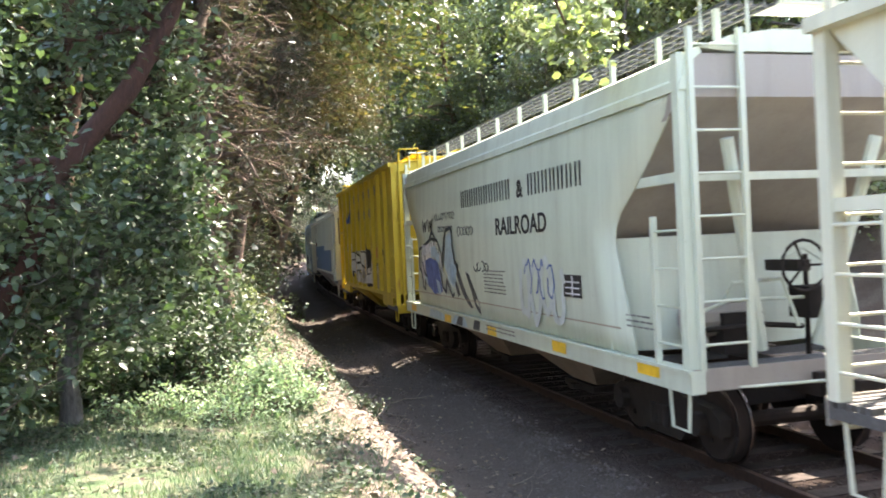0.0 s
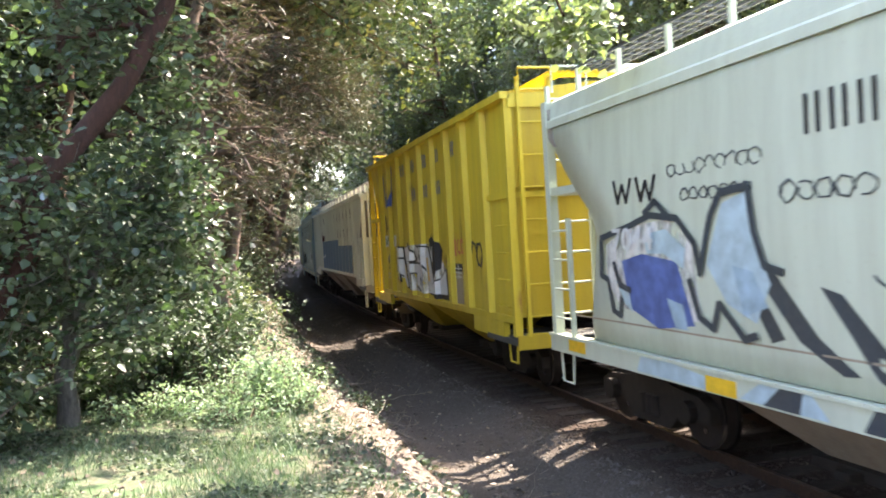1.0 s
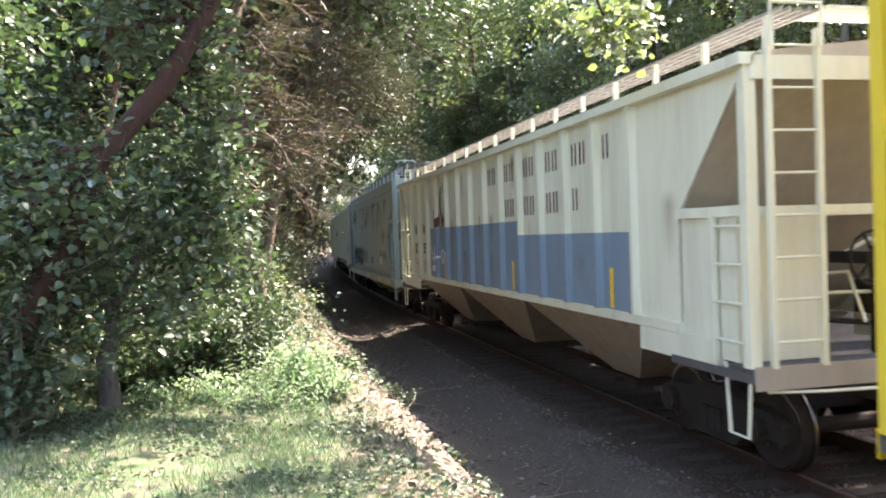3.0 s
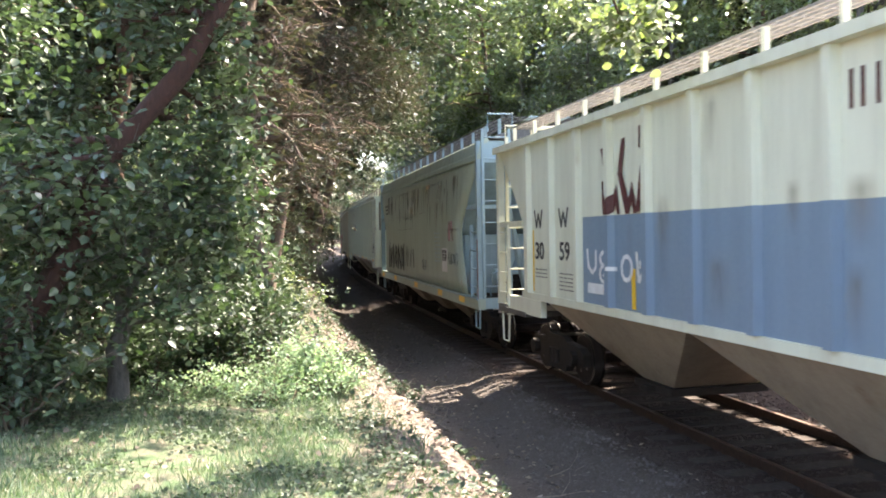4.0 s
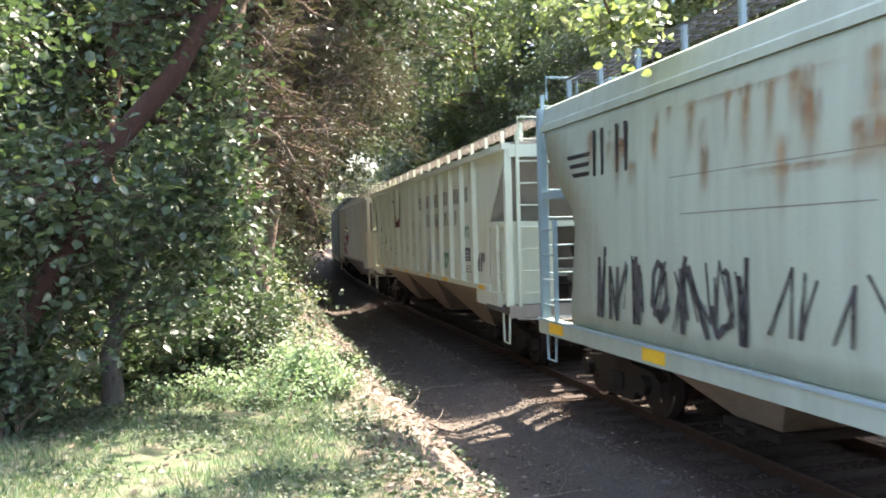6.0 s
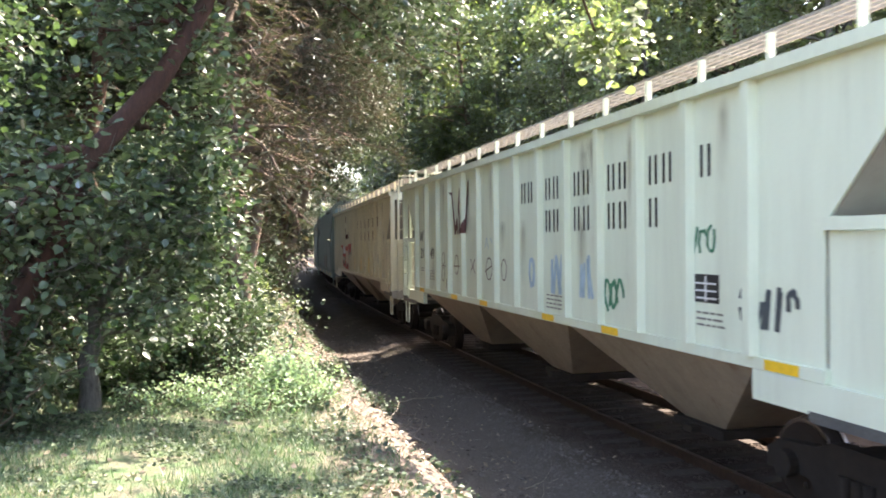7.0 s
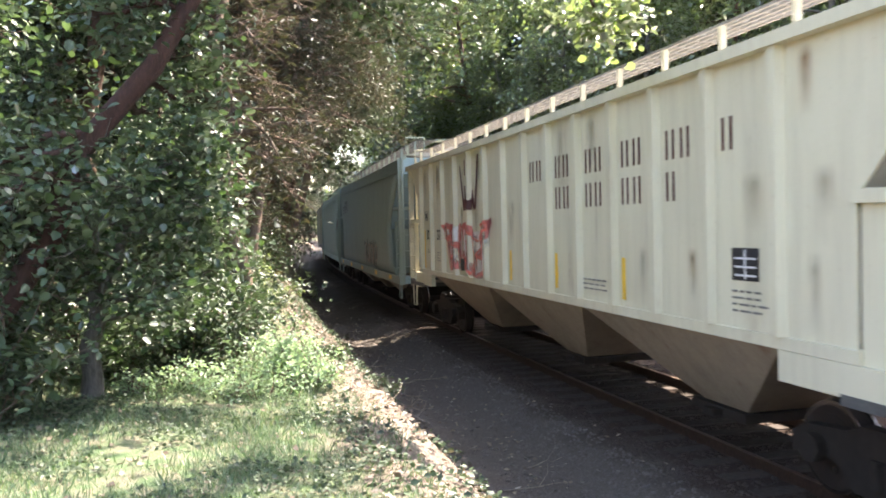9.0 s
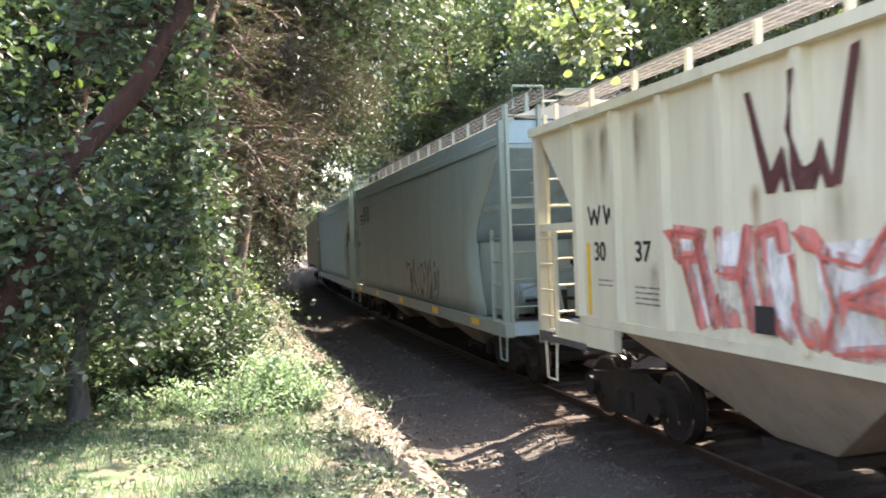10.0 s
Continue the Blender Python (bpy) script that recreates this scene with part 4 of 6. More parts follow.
polys(c1, "graffiti_fill", [[(3.35, 2.4), (2.95, 2.45), (2.65, 2.25), (2.7, 2.05), (3.0, 2.2), (3.3, 2.2)], [(3.95, 1.9), (3.8, 1.65), (3.65, 1.55), (3.7, 1.8)], [(2.35, 2.1), (2.1, 2.65), (1.75, 2.75), (1.7, 2.3), (1.55, 1.95), (1.75, 1.6), (2.1, 1.75)]], M["spraylight"], g, lift=0.007)
polys(c1, "graffiti_fill", [[(2.0, 2.1), (1.75, 2.05), (1.6, 1.75), (1.9, 1.65)], [(3.0, 1.75), (2.75, 1.7), (2.7, 1.45), (2.9, 1.45)]], M["sprayfaint"], g, lift=0.010)
strokes(c1, "outline", [[(4.2, 2.35), (4.25, 1.95), (4.1, 1.9), (4.05, 1.55), (3.9, 1.5), (3.85, 1.7)], [(4.2, 2.38), (3.6, 2.5), (3.2, 2.6), (2.75, 2.55), (2.5, 2.3), (2.45, 2.05)], [(3.3, 2.62), (3.1, 2.74), (2.85, 2.55)], [(3.95, 2.1), (3.85, 1.85), (3.65, 1.8)],
                        [(2.45, 2.0), (2.25, 2.55), (2.1, 2.75), (1.75, 2.78), (1.7, 2.4), (1.6, 2.1), (1.4, 2.05)], [(2.6, 1.95), (2.5, 1.6), (2.3, 1.5), (2.2, 1.75), (1.9, 1.45), (1.75, 1.5)]], 0.07, M["slate"], "dark sprayed outline", 0.012)
polys(c1, "graffiti", [[(1.75, 2.2), (1.6, 2.15), (1.1, 1.55), (0.75, 1.3), (0.9, 1.28), (1.3, 1.5), (1.7, 2.0)], [(1.05, 1.95), (0.85, 1.9), (0.4, 1.4), (0.4, 1.18), (0.6, 1.3), (0.8, 1.6)], [(1.75, 1.72), (1.6, 1.75), (1.45, 1.5), (1.6, 1.45)]], M["slate"], None, "dark spray-painted letter shapes")
polys(c1, "graffiti", [[(3.5, 1.12), (3.2, 1.12), (2.4, 1.04), (2.3, 0.92), (3.6, 0.92)], [(1.7, 1.12), (1.2, 1.13), (1.0, 0.92), (2.0, 0.92)]], M["spraylight"], None, "pale blue spray paint along the sill")
polys(c1, "graffiti", [[(0.6, 1.1), (0.3, 1.1), (0.35, 0.92), (0.7, 0.92)], [(1.5, 1.1), (1.25, 1.12), (1.3, 0.92), (1.7, 0.92)]], M["slate"], lift=0.004)
lettering("7044", 0.33, bulge(2.4) - 0.036, 3.92, 2.25, M["spraywhite"], c1, 1.2)
b = Buf()
scrawl(b, RG, 2.9, 2.95, 1.3, 0.16, 0.013, bulge(3.1), 9, 0, 0.0)
scrawl(b, RG, 2.7, 2.7, 1.0, 0.14, 0.013, bulge(2.8), 7, 0, 0.0)
scrawl(b, RG, 1.4, 2.6, 0.9, 0.2, 0.014, bulge(2.7), 5, 0, 0.0)
scrawl(b, RG, 0.55, 1.95, 0.75, 0.2, 0.022, bulge(2.0), 4, 0, 0.0)
part("scrawl", b, M["slate"], c1, "thin scrawled pen strokes", fix=False)["kind"] = "stuff"
b = Buf()
scrawl(b, RG, -1.75, 1.62, 1.0, 0.6, 0.03, bulge(1.95), 4, 0, 0.0)
part("scrawl", b, M["sprayblue"], c1, "looping blue pen scrawl", fix=False)["kind"] = "stuff"
b = Buf()
scrawl(b, RG, -1.55, 1.25, 1.5, 1.0, 0.10, bulge(1.95) + 0.001, 4, 0, 0.0)
part("scrawl", b, M["spraymist"], c1, "faint grey-blue sprayed haze", fix=False)["kind"] = "stuff"
fine_print(c1, 0.05, 2.0, 0.9, 7, bulge)
strokes(c1, "seam", [[(5.0, 1.42), (-4.4, 1.42)]], 0.02, M["dusty"])
fine_print(c1, -4.55, 1.6, 0.5, 3, bulge)
reflectors(c1, [(5.15, 1.1), (2.45, 1.06), (-0.05, 1.06), (-2.62, 1.1), (-4.78, 1.13)], 0.42, 0.15, -1.5385)
fine_print(c1, 0.0, 1.07, 1.2, 2, -1.5385)

# yellow car
emblem(c2, 3.42, 3.38, 1.32, 0.95, M["navy"])
name_rows(c2, [1.52, 0.56, -0.45, -1.38, -2.42], [0.56, -0.45, -1.42, -2.42], 4.03, 3.39, 0.28, M["navy"], FLAT, False)
band(c2, 3.6, 2.82, 2.36, 2.65, M["spraywhite"], "mark_panel", "white panel behind the car mark")
band(c2, 2.6, 2.34, 2.36, 2.65, M["spraywhite"], "mark_panel", "white panel behind the car mark")
strokes(c2, "reporting_mark", [zig(3.55, 2.40, 0.26, 0.2), zig(3.24, 2.40, 0.26, 0.2)], 0.045, M["spraygreen"], lift=0.006)
lettering("40", 0.33, FLAT, 3.4, 1.93, M["navy"], c2, 1.1)
lettering("09", 0.33, FLAT, 2.35, 1.95, M["navy"], c2, 1.1)
plate(c2, -2.5, 2.0, 0.48, 0.3, FLAT)
fine_print(c2, 2.4, 1.75, 0.6, 3, FLAT, M["navy"], 0.1)
fine_print(c2, 3.45, 1.65, 0.4, 2, FLAT, M["sprayfaint"], 0.1)
dark = [[(-0.72, 2.48), (-1.25, 2.64), (-1.75, 2.25), (-1.6, 1.92), (-1.15, 1.5), (-0.85, 2.2)], [(-0.9, 1.42), (-1.4, 1.5), (-2.14, 1.34), (-2.1, 1.25), (-0.9, 1.26)],
        [(1.4, 2.2), (1.1, 1.6), (0.8, 1.36), (1.25, 1.34), (1.5, 1.6)], [(0.35, 1.75), (-0.25, 1.6), (0.1, 1.32), (0.4, 1.4)], [(2.0, 2.43), (1.85, 1.75), (1.75, 1.9), (1.9, 2.3)]]
light = [[(1.92, 2.36), (1.55, 2.32), (1.5, 2.1), (1.9, 2.08)], [(1.9, 2.05), (1.5, 2.05), (1.15, 1.4), (1.3, 1.38)], [(1.35, 2.3), (1.1, 2.36), (0.95, 2.05), (0.8, 1.4), (1.05, 1.36), (1.2, 1.8)], [(0.75, 2.42), (0.35, 2.05), (0.7, 2.0)], [(0.35, 2.36), (0.1, 2.05), (0.1, 2.3)],
         [(0.6, 1.95), (0.05, 1.95), (-0.3, 1.6), (-0.1, 1.34), (0.35, 1.5), (0.25, 1.75), (0.6, 1.75)], [(-0.3, 2.35), (-0.75, 2.3), (-0.95, 1.9), (-1.15, 1.34), (-0.75, 1.34), (-0.55, 1.8)], [(-0.9, 2.2), (-1.2, 2.5), (-1.25, 2.0), (-1.1, 1.9)], [(-1.35, 1.55), (-2.0, 1.85), (-2.05, 1.36), (-1.3, 1.36)], [(1.8, 1.95), (1.62, 1.75), (1.6, 1.5), (1.8, 1.8)]]
g = polys(c2, "graffiti", [[(1.9, 2.3), (0.9, 2.38), (-0.7, 2.4), (-1.3, 2.3), (-1.95, 1.85), (-2.0, 1.32), (0.2, 1.32), (1.3, 1.36), (1.8, 1.8)]], M["whitetag"], None, "large white and black block graffiti")
polys(c2, "graffiti_fill", dark, M["black"], g, lift=0.001)
strokes(c2, "outline", [r + r[:1] for r in light], 0.07, M["black"], "", 0.0042)
polys(c2, "graffiti_fill", light, M["spraywhite"], g, lift=0.03)
polys(c2, "graffiti_fill", [[(-0.6, 2.1), (-0.72, 2.1), (-0.8, 1.6), (-0.68, 1.6)], [(1.35, 1.9), (1.3, 1.9), (1.2, 1.6), (1.26, 1.6)]], M["reflector"], g, lift=0.04)
b = Buf()
scrawl(b, RG, -3.55, 1.9, 0.55, 0.55, 0.05, FLAT, 2)
scrawl(b, RG, 3.5, 2.75, 0.6, 0.5, 0.025, FLAT, 5)
scrawl(b, RG, 3.4, 1.75, 0.5, 0.25, 0.04, FLAT, 3)
part("scrawl", b, M["black"], c2, "black scrawled tags", fix=False)["kind"] = "stuff"
b = Buf()
scrawl(b, RG, -2.2, 2.15, 0.9, 0.35, 0.04, FLAT, 5)
scrawl(b, RG, 2.4, 1.4, 0.9, 0.2, 0.03, FLAT, 5)
part("scrawl", b, M["sprayred"], c2, "faint red scrawled tags", fix=False)["kind"] = "stuff"
band(c2, -2.35, -2.98, 1.24, 1.85, M["dusty"], "primer_patch", "worn dusty patch below the data panel")

# cream car with the blue band
coat(c3, "painted_band", [(4.38, 1.475), (4.38, 2.67), (-2.2, 2.69), (-2.2, 2.45), (-5.98, 2.45), (-5.98, 1.475)], M["blue"], None, "faded blue painted band", -0.002)
emblem(c3, 3.7, 2.68, 1.4, 0.95, M["maroon"])
name_rows(c3, [RIBS3[i] - 0.16 for i in (7, 8, 9, 10, 11, 12)], [RIBS3[i] - 0.16 for i in (8, 9, 10, 11)], 3.39, 2.77, 0.31, M["maroon"], FLAT, True)
for y, z in ((6.18, 2.55), (5.2, 2.55)):
    strokes(c3, "reporting_mark", [zig(y, z, 0.32, 0.27)], 0.05, M["black"])
lettering("30", 0.38, FLAT, 6.18, 2.04, M["black"], c3)
lettering("59", 0.38, FLAT, 5.2, 2.05, M["black"], c3)
fine_print(c3, 6.15, 1.88, 0.5, 3, FLAT)
fine_print(c3, 5.2, 1.85, 0.55, 5, FLAT)
b = Buf()
strokes(c3, "scrawl", [[(4.24, 2.22), (4.2, 1.98), (4.08, 1.9), (3.98, 1.98), (3.97, 2.2)], loop(3.74, 2.1, 0.2, 0.18), loop(3.72, 1.9, 0.24, 0.22), [(3.5, 1.98), (3.36, 1.98)], loop(3.1, 2.0, 0.26, 0.3), [(2.85, 2.2), (2.8, 1.85), (2.6, 2.1)]], 0.055, M["spraywhite"], "white scrawled tag on the blue band", 0.002)
band(c3, 4.22, 3.75, 1.62, 1.76, M["spraywhite"], "label_panel", "small white label", FLAT - 0.004)
band(c3, 6.27, 6.22, 1.5, 2.5, M["reflector"], "reflector", "orange upright stripe")
for y in (-1.66, -5.3, 3.0):
    band(c3, y, y - 0.09, 1.5, 2.0, M["reflector"], "reflector", "orange upright stripe", FLAT - 0.004)

# faded blue-grey car
lg = polys(c4, "emblem", [[(5.9 - 0.1 * k, 3.78 - 0.13 * k), (4.95, 3.78 - 0.13 * k), (4.98, 3.72 - 0.13 * k), (5.85 - 0.1 * k, 3.72 - 0.13 * k)] for k in range(5)], M["black"], None, "black emblem of stripes and bold shapes")
bars_text(c4, M["black"], 4.85, 3.18, 0.6, 2, bulge(3.4), 0.12, 0.62)
b = Buf()
scrawl(b, RG, 4.9, 1.35, 3.3, 0.9, 0.07, bulge(1.9), 9, 0, 0.8)
scrawl(b, RG, 4.3, 1.5, 4.4, 0.65, 0.03, bulge(1.9), 11, 0, 0.95)
part("scrawl", b, M["fadedtag"], c4, "faded dripping spray-painted tag", fix=False)["kind"] = "stuff"
b = Buf()
scrawl(b, RG, -1.2, 1.5, 0.6, 0.28, 0.02, bulge(1.7), 3, 0, 0.6)
scrawl(b, RG, -4.5, 1.75, 1.0, 0.3, 0.022, bulge(1.9), 5, 0, 0.6)
part("scrawl", b, M["slate"], c4, "thin scrawled strokes", fix=False)["kind"] = "stuff"
band(c4, -3.85, -4.42, 1.55, 2.12, M["spraywhite"], "label_panel", "white panel behind the data plate", bulge(2.0))
plate(c4, -3.9, 2.08, 0.45, 0.26, bulge(2.0) - 0.004)
fine_print(c4, -3.0, 2.5, 0.62, 8, bulge, M["sprayfaint"], 0.1)
reflectors(c4, [(6.4, 1.1), (3.65, 1.1), (-0.1, 1.1), (-3.35, 1.1), (-5.6, 1.12)], 0.5, 0.16, -1.5385)

# pale mint car
emblem(c5, 3.25, 2.7, 1.36, 0.95, M["maroon"])
name_rows(c5, [RIBS5[i] - 0.17 for i in (7, 8, 9, 10, 11, 12)], [RIBS5[i] - 0.17 for i in (8, 9, 10, 11)], 3.13, 2.66, 0.32, M["black"], FLAT, True)
strokes(c5, "reporting_mark", [zig(6.0, 2.59, 0.3, 0.25), zig(5.62, 2.59, 0.26, 0.25)], 0.045, M["black"])
lettering("31", 0.34, FLAT, 5.95, 2.18, M["black"], c5)
lettering("49", 0.34, FLAT, 5.05, 2.18, M["black"], c5)
plate(c5, -4.95, 2.17, 0.4, 0.28, FLAT)
fine_print(c5, 5.9, 1.95, 0.4, 2, FLAT)
fine_print(c5, 5.1, 1.9, 0.5, 4, FLAT)
fine_print(c5, -1.4, 1.75, 0.6, 4, FLAT)
fine_print(c5, -5.0, 1.8, 0.4, 3, FLAT)
strokes(c5, "scrawl", [loop(3.98, 2.18, 0.2, 0.28), [(4.12, 2.02), (3.95, 2.04), (3.8, 2.03)], loop(3.97, 1.85, 0.2, 0.3)], 0.02, M["maroon"], "dark red sprayed rings and strokes")
strokes(c5, "scrawl", [loop(3.02, 2.08, 0.26, 0.4), [(3.2, 2.05), (2.75, 2.05)], [(2.1, 2.2), (1.8, 1.9)], [(1.85, 2.2), (2.1, 1.95)], loop(1.05, 2.05, 0.32, 0.4), [(1.25, 2.0), (0.85, 2.12)], loop(0.3, 2.05, 0.24, 0.36)], 0.022, M["maroon"], "dark red sprayed rings and strokes")
strokes(c5, "scrawl", [[(1.3, 2.42), (1.2, 2.6), (1.1, 2.42)], [(1.0, 2.6), (0.85, 2.45), (0.7, 2.55)]], 0.025, M["sprayfaint"], "faint blue sprayed strokes")
b = Buf()
for y in (-0.75, -1.55, -2.45):
    scrawl(b, RG, y, 1.78, 0.4, 0.55, 0.06, FLAT, 2)
part("scrawl", b, M["sprayfaint"], c5, "faint blue sprayed strokes", fix=False)["kind"] = "stuff"
b = Buf()
scrawl(b, RG, -5.65, 1.72, 0.55, 0.42, 0.05, FLAT, 4)
scrawl(b, RG, -6.25, 1.8, 0.1, 0.3, 0.05, FLAT, 1)
part("scrawl", b, M["slate"], c5, "dark scrawled tag", fix=False)["kind"] = "stuff"
b = Buf()
scrawl(b, RG, -2.98, 1.65, 0.6, 0.42, 0.045, FLAT, 4)
scrawl(b, RG, -4.9, 2.35, 0.4, 0.3, 0.03, FLAT, 3)
part("scrawl", b, M["spraygreen"], c5, "green scrawled tag", fix=False)["kind"] = "stuff"
for y in (-6.0, -3.1, -1.3, 1.5, 3.3, 5.9):
    band(c5, y, y - 0.4, 1.37, 1.46, M["reflector"], "reflector", "orange reflective patch", -1.497)
band(c5, 3.75, 3.55, 1.55, 1.75, M["black"], "inspection_plate", "small black plate")

# dusty cream car
emblem(c6, 3.05, 2.78, 1.4, 0.97, M["maroon"])
name_rows(c6, [RIBS5[i] - 0.17 for i in (7, 8, 9, 10, 11, 12)], [RIBS5[i] - 0.17 for i in (8, 9, 10, 11)], 3.12, 2.68, 0.31, M["maroon"], FLAT, True)
strokes(c6, "reporting_mark", [zig(5.95, 2.62, 0.28, 0.22), zig(5.58, 2.62, 0.24, 0.22)], 0.045, M["black"])
lettering("30", 0.32, FLAT, 5.84, 2.18, M["black"], c6, 0.85)
lettering("37", 0.32, FLAT, 4.95, 2.18, M["black"], c6)
fine_print(c6, 5.75, 1.95, 0.35, 2, FLAT)
fine_print(c6, 4.95, 1.9, 0.5, 4, FLAT)
fine_print(c6, -2.2, 1.75, 0.6, 3, FLAT)
fine_print(c6, -5.2, 1.82, 0.35, 4, FLAT)
plate(c6, -5.2, 2.21, 0.36, 0.3, FLAT)
band(c6, 6.02, 5.94, 1.5, 2.4, M["reflector"], "reflector", "orange upright stripe")
for y in (0.45, -1.33, -3.2):
    band(c6, y, y - 0.08, 1.55, 2.05, M["reflector"], "reflector", "orange upright stripe")
TAG = [
    [(0.15, 0.95), (0.0, 1.0), (0.02, 0.72), (0.13, 0.74), (0.15, 0.98)], [(0.13, 0.9), (0.17, 0.5), (0.21, 0.08)], [(0.06, 0.7), (0.14, 0.06)],
    [(0.27, 1.0), (0.25, 0.5), (0.30, 0.12)], [(0.37, 1.0), (0.34, 0.6), (0.385, 0.1)], [(0.26, 0.62), (0.36, 0.55)],
    [(0.51, 0.8), (0.50, 1.0), (0.42, 0.95), (0.42, 0.72), (0.45, 0.2), (0.53, 0.08)], [(0.55, 0.75), (0.59, 0.3), (0.64, 0.04)],
    [(0.60, 0.95), (0.66, 0.75), (0.79, 0.68), (0.86, 0.95), (1.0, 1.05)], [(0.66, 0.75), (0.70, 0.35), (0.66, 0.04)],
    [(0.99, 1.04), (0.87, 0.58), (0.72, 0.42)], [(0.72, 0.42), (0.86, 0.36), (0.86, 0.08), (0.70, 0.0)]]
g = polys(c6, "graffiti", [[(4.2 - 2.9 * u, 1.5 + v) for u, v in r] for r in (
    [(0.02, 0.9), (0.16, 0.95), (0.24, 0.1), (0.12, 0.05)], [(0.25, 0.95), (0.38, 1.0), (0.42, 0.1), (0.28, 0.1)],
    [(0.42, 0.9), (0.52, 1.0), (0.62, 0.1), (0.45, 0.05)], [(0.62, 0.85), (0.86, 0.9), (0.98, 1.0), (0.88, 0.0), (0.64, 0.02)])], M["whitetag"], None, "large red and white block graffiti")
for w, ink, lift, dy in ((0.13, "redtag", 0.006, 0.0), (0.03, "sprayred", 0.03, 0.04)):
    strokes(c6, "graffiti_fill", [[(4.2 - 2.9 * u + dy, 1.5 + v) for u, v in line] for line in TAG], w, M[ink], "", lift)
band(c6, 3.05, 2.82, 1.58, 1.82, M["black"], "inspection_plate", "small dark plate", FLAT - 0.04)

# weathered blue-grey car
lg = polys(c7, "emblem", [[(6.2 - 0.1 * k, 3.72 - 0.13 * k), (5.3, 3.72 - 0.13 * k), (5.33, 3.66 - 0.13 * k), (6.15 - 0.1 * k, 3.66 - 0.13 * k)] for k in range(5)], M["black"], None, "black emblem of stripes and bold shapes")
bars_text(c7, M["black"], 5.2, 3.12, 0.58, 2, bulge(3.4), 0.12, 0.6)
b = Buf()
scrawl(b, RG, -0.7, 1.25, 3.0, 0.85, 0.08, bulge(1.8), 7)
part("scrawl", b, M["slate"], c7, "dark sprayed tag", fix=False)["kind"] = "stuff"
b = Buf()
scrawl(b, RG, -1.0, 1.3, 2.6, 0.7, 0.06, bulge(1.8) - 0.005, 6)
part("scrawl", b, M["dusty"], c7, "pale sprayed tag", fix=False)["kind"] = "stuff"
reflectors(c7, [(6.4, 1.1), (3.4, 1.1), (0.2, 1.1), (-3.1, 1.1), (-5.8, 1.12)], 0.45, 0.15, -1.5385)
for y in (5.2, 3.4):
    strokes(c9, "reporting_mark", [zig(y, 2.6, 0.3, 0.25)], 0.05, M["black"])

# rust runs on the faded car
for y0, y1, z in ((3.0, -0.6, 3.02), (-1.0, -1.9, 3.05), (2.8, 0.2, 2.62)):
    strokes(c4, "seam", [[(y0, z), (y1, z + 0.02)]], 0.012, M["print"])
for k in range(64):
    y = RG.uniform(-5.6, 5.0) if k % 3 else RG.uniform(-3.6, 1.5)
    z1 = RG.choice((3.84, 3.82, 3.6, 3.3))
    ln, w = RG.uniform(0.25, 0.95), RG.uniform(0.05, 0.16)
    coat(c4, "rust_run", [(y - w, z1), (y + w, z1), (y + w, z1 - ln), (y - w, z1 - ln)], M["rustrun"], None, "rust run below the roof edge", 0.001 + 0.0002 * k)
for y, z, w in ((1.8, 3.0, 1.6), (3.0, 3.78, 2.6), (-1.0, 3.78, 3.0), (-4.4, 2.6, 1.4)):
    coat(c4, "rust_run", [(y, z), (y - w, z), (y - w, z - 0.1), (y, z - 0.1)], M["rustrun"], None, "rusty seam", 0.0135)
coat(c4, "graffiti", [(-4.5, 2.75), (-5.1, 2.78), (-5.15, 2.3), (-4.55, 2.3)], M["pinktag"], None, "faded pink sprayed patch", 0.004)

# dusty runs below the eaves and rust at the seams of the ribbed cars
for car, n in ((c2, 9), (c3, 14), (c5, 14), (c6, 22)):
    ribs = RIBS_OF[car][0]
    for k in range(n):
        y = RG.choice(ribs) - RG.uniform(0.2, 0.75)
        z1, ln, w = RG.choice((3.88, 3.85, 2.9, 2.2)), RG.uniform(0.5, 1.3), RG.uniform(0.06, 0.2)
        ln = min(ln, z1 - 1.5)
        coat(car, "stain", [(y - w, z1), (y + w, z1), (y + w, z1 - ln), (y - w, z1 - ln)], M["rustrun" if car == c2 or (car == c6 and k % 4 == 0) else "stain"], None, "", 0.0012 + 0.0003 * k)


MARKS = {"stain", "outline", "lettering", "reporting_mark", "data_plate", "data_lines", "graffiti", "graffiti_fill", "scrawl", "fine_print", "reflector", "emblem_stroke", "emblem", "mark_panel", "primer_patch", "painted_band", "label_panel", "seam", "rust_run", "inspection_plate"}


def settle(car, k, c):
    """The marks were drawn up on a shorter outline: spread them over the car's true length."""
    for o in car.children_recursive:
        kind = o.name.split(".")[0]
        if kind == "letter_bar":
            o.location.y = o.location.y * k + c
        elif kind in MARKS:
            o.data.transform(Matrix(((1, 0, 0, 0), (0, k, 0, c), (0, 0, 1, 0), (0, 0, 0, 1))))


for car, k, c in ((c1, 1.12, 0.04), (c2, 1.105, 0.196), (c3, 1.109, 0.1), (c4, 1.077, 0.23), (c5, 1.128, 0.142), (c6, 1.132, 0.244), (c7, 1.12, 0.2), (c9, 1.128, 0.14)):
    settle(car, k, c)
band(c4, -7.39, -7.52, 1.13, 2.35, M["rustpaint"], "post_patch", "red-brown primed foot of the corner post", -1.523)


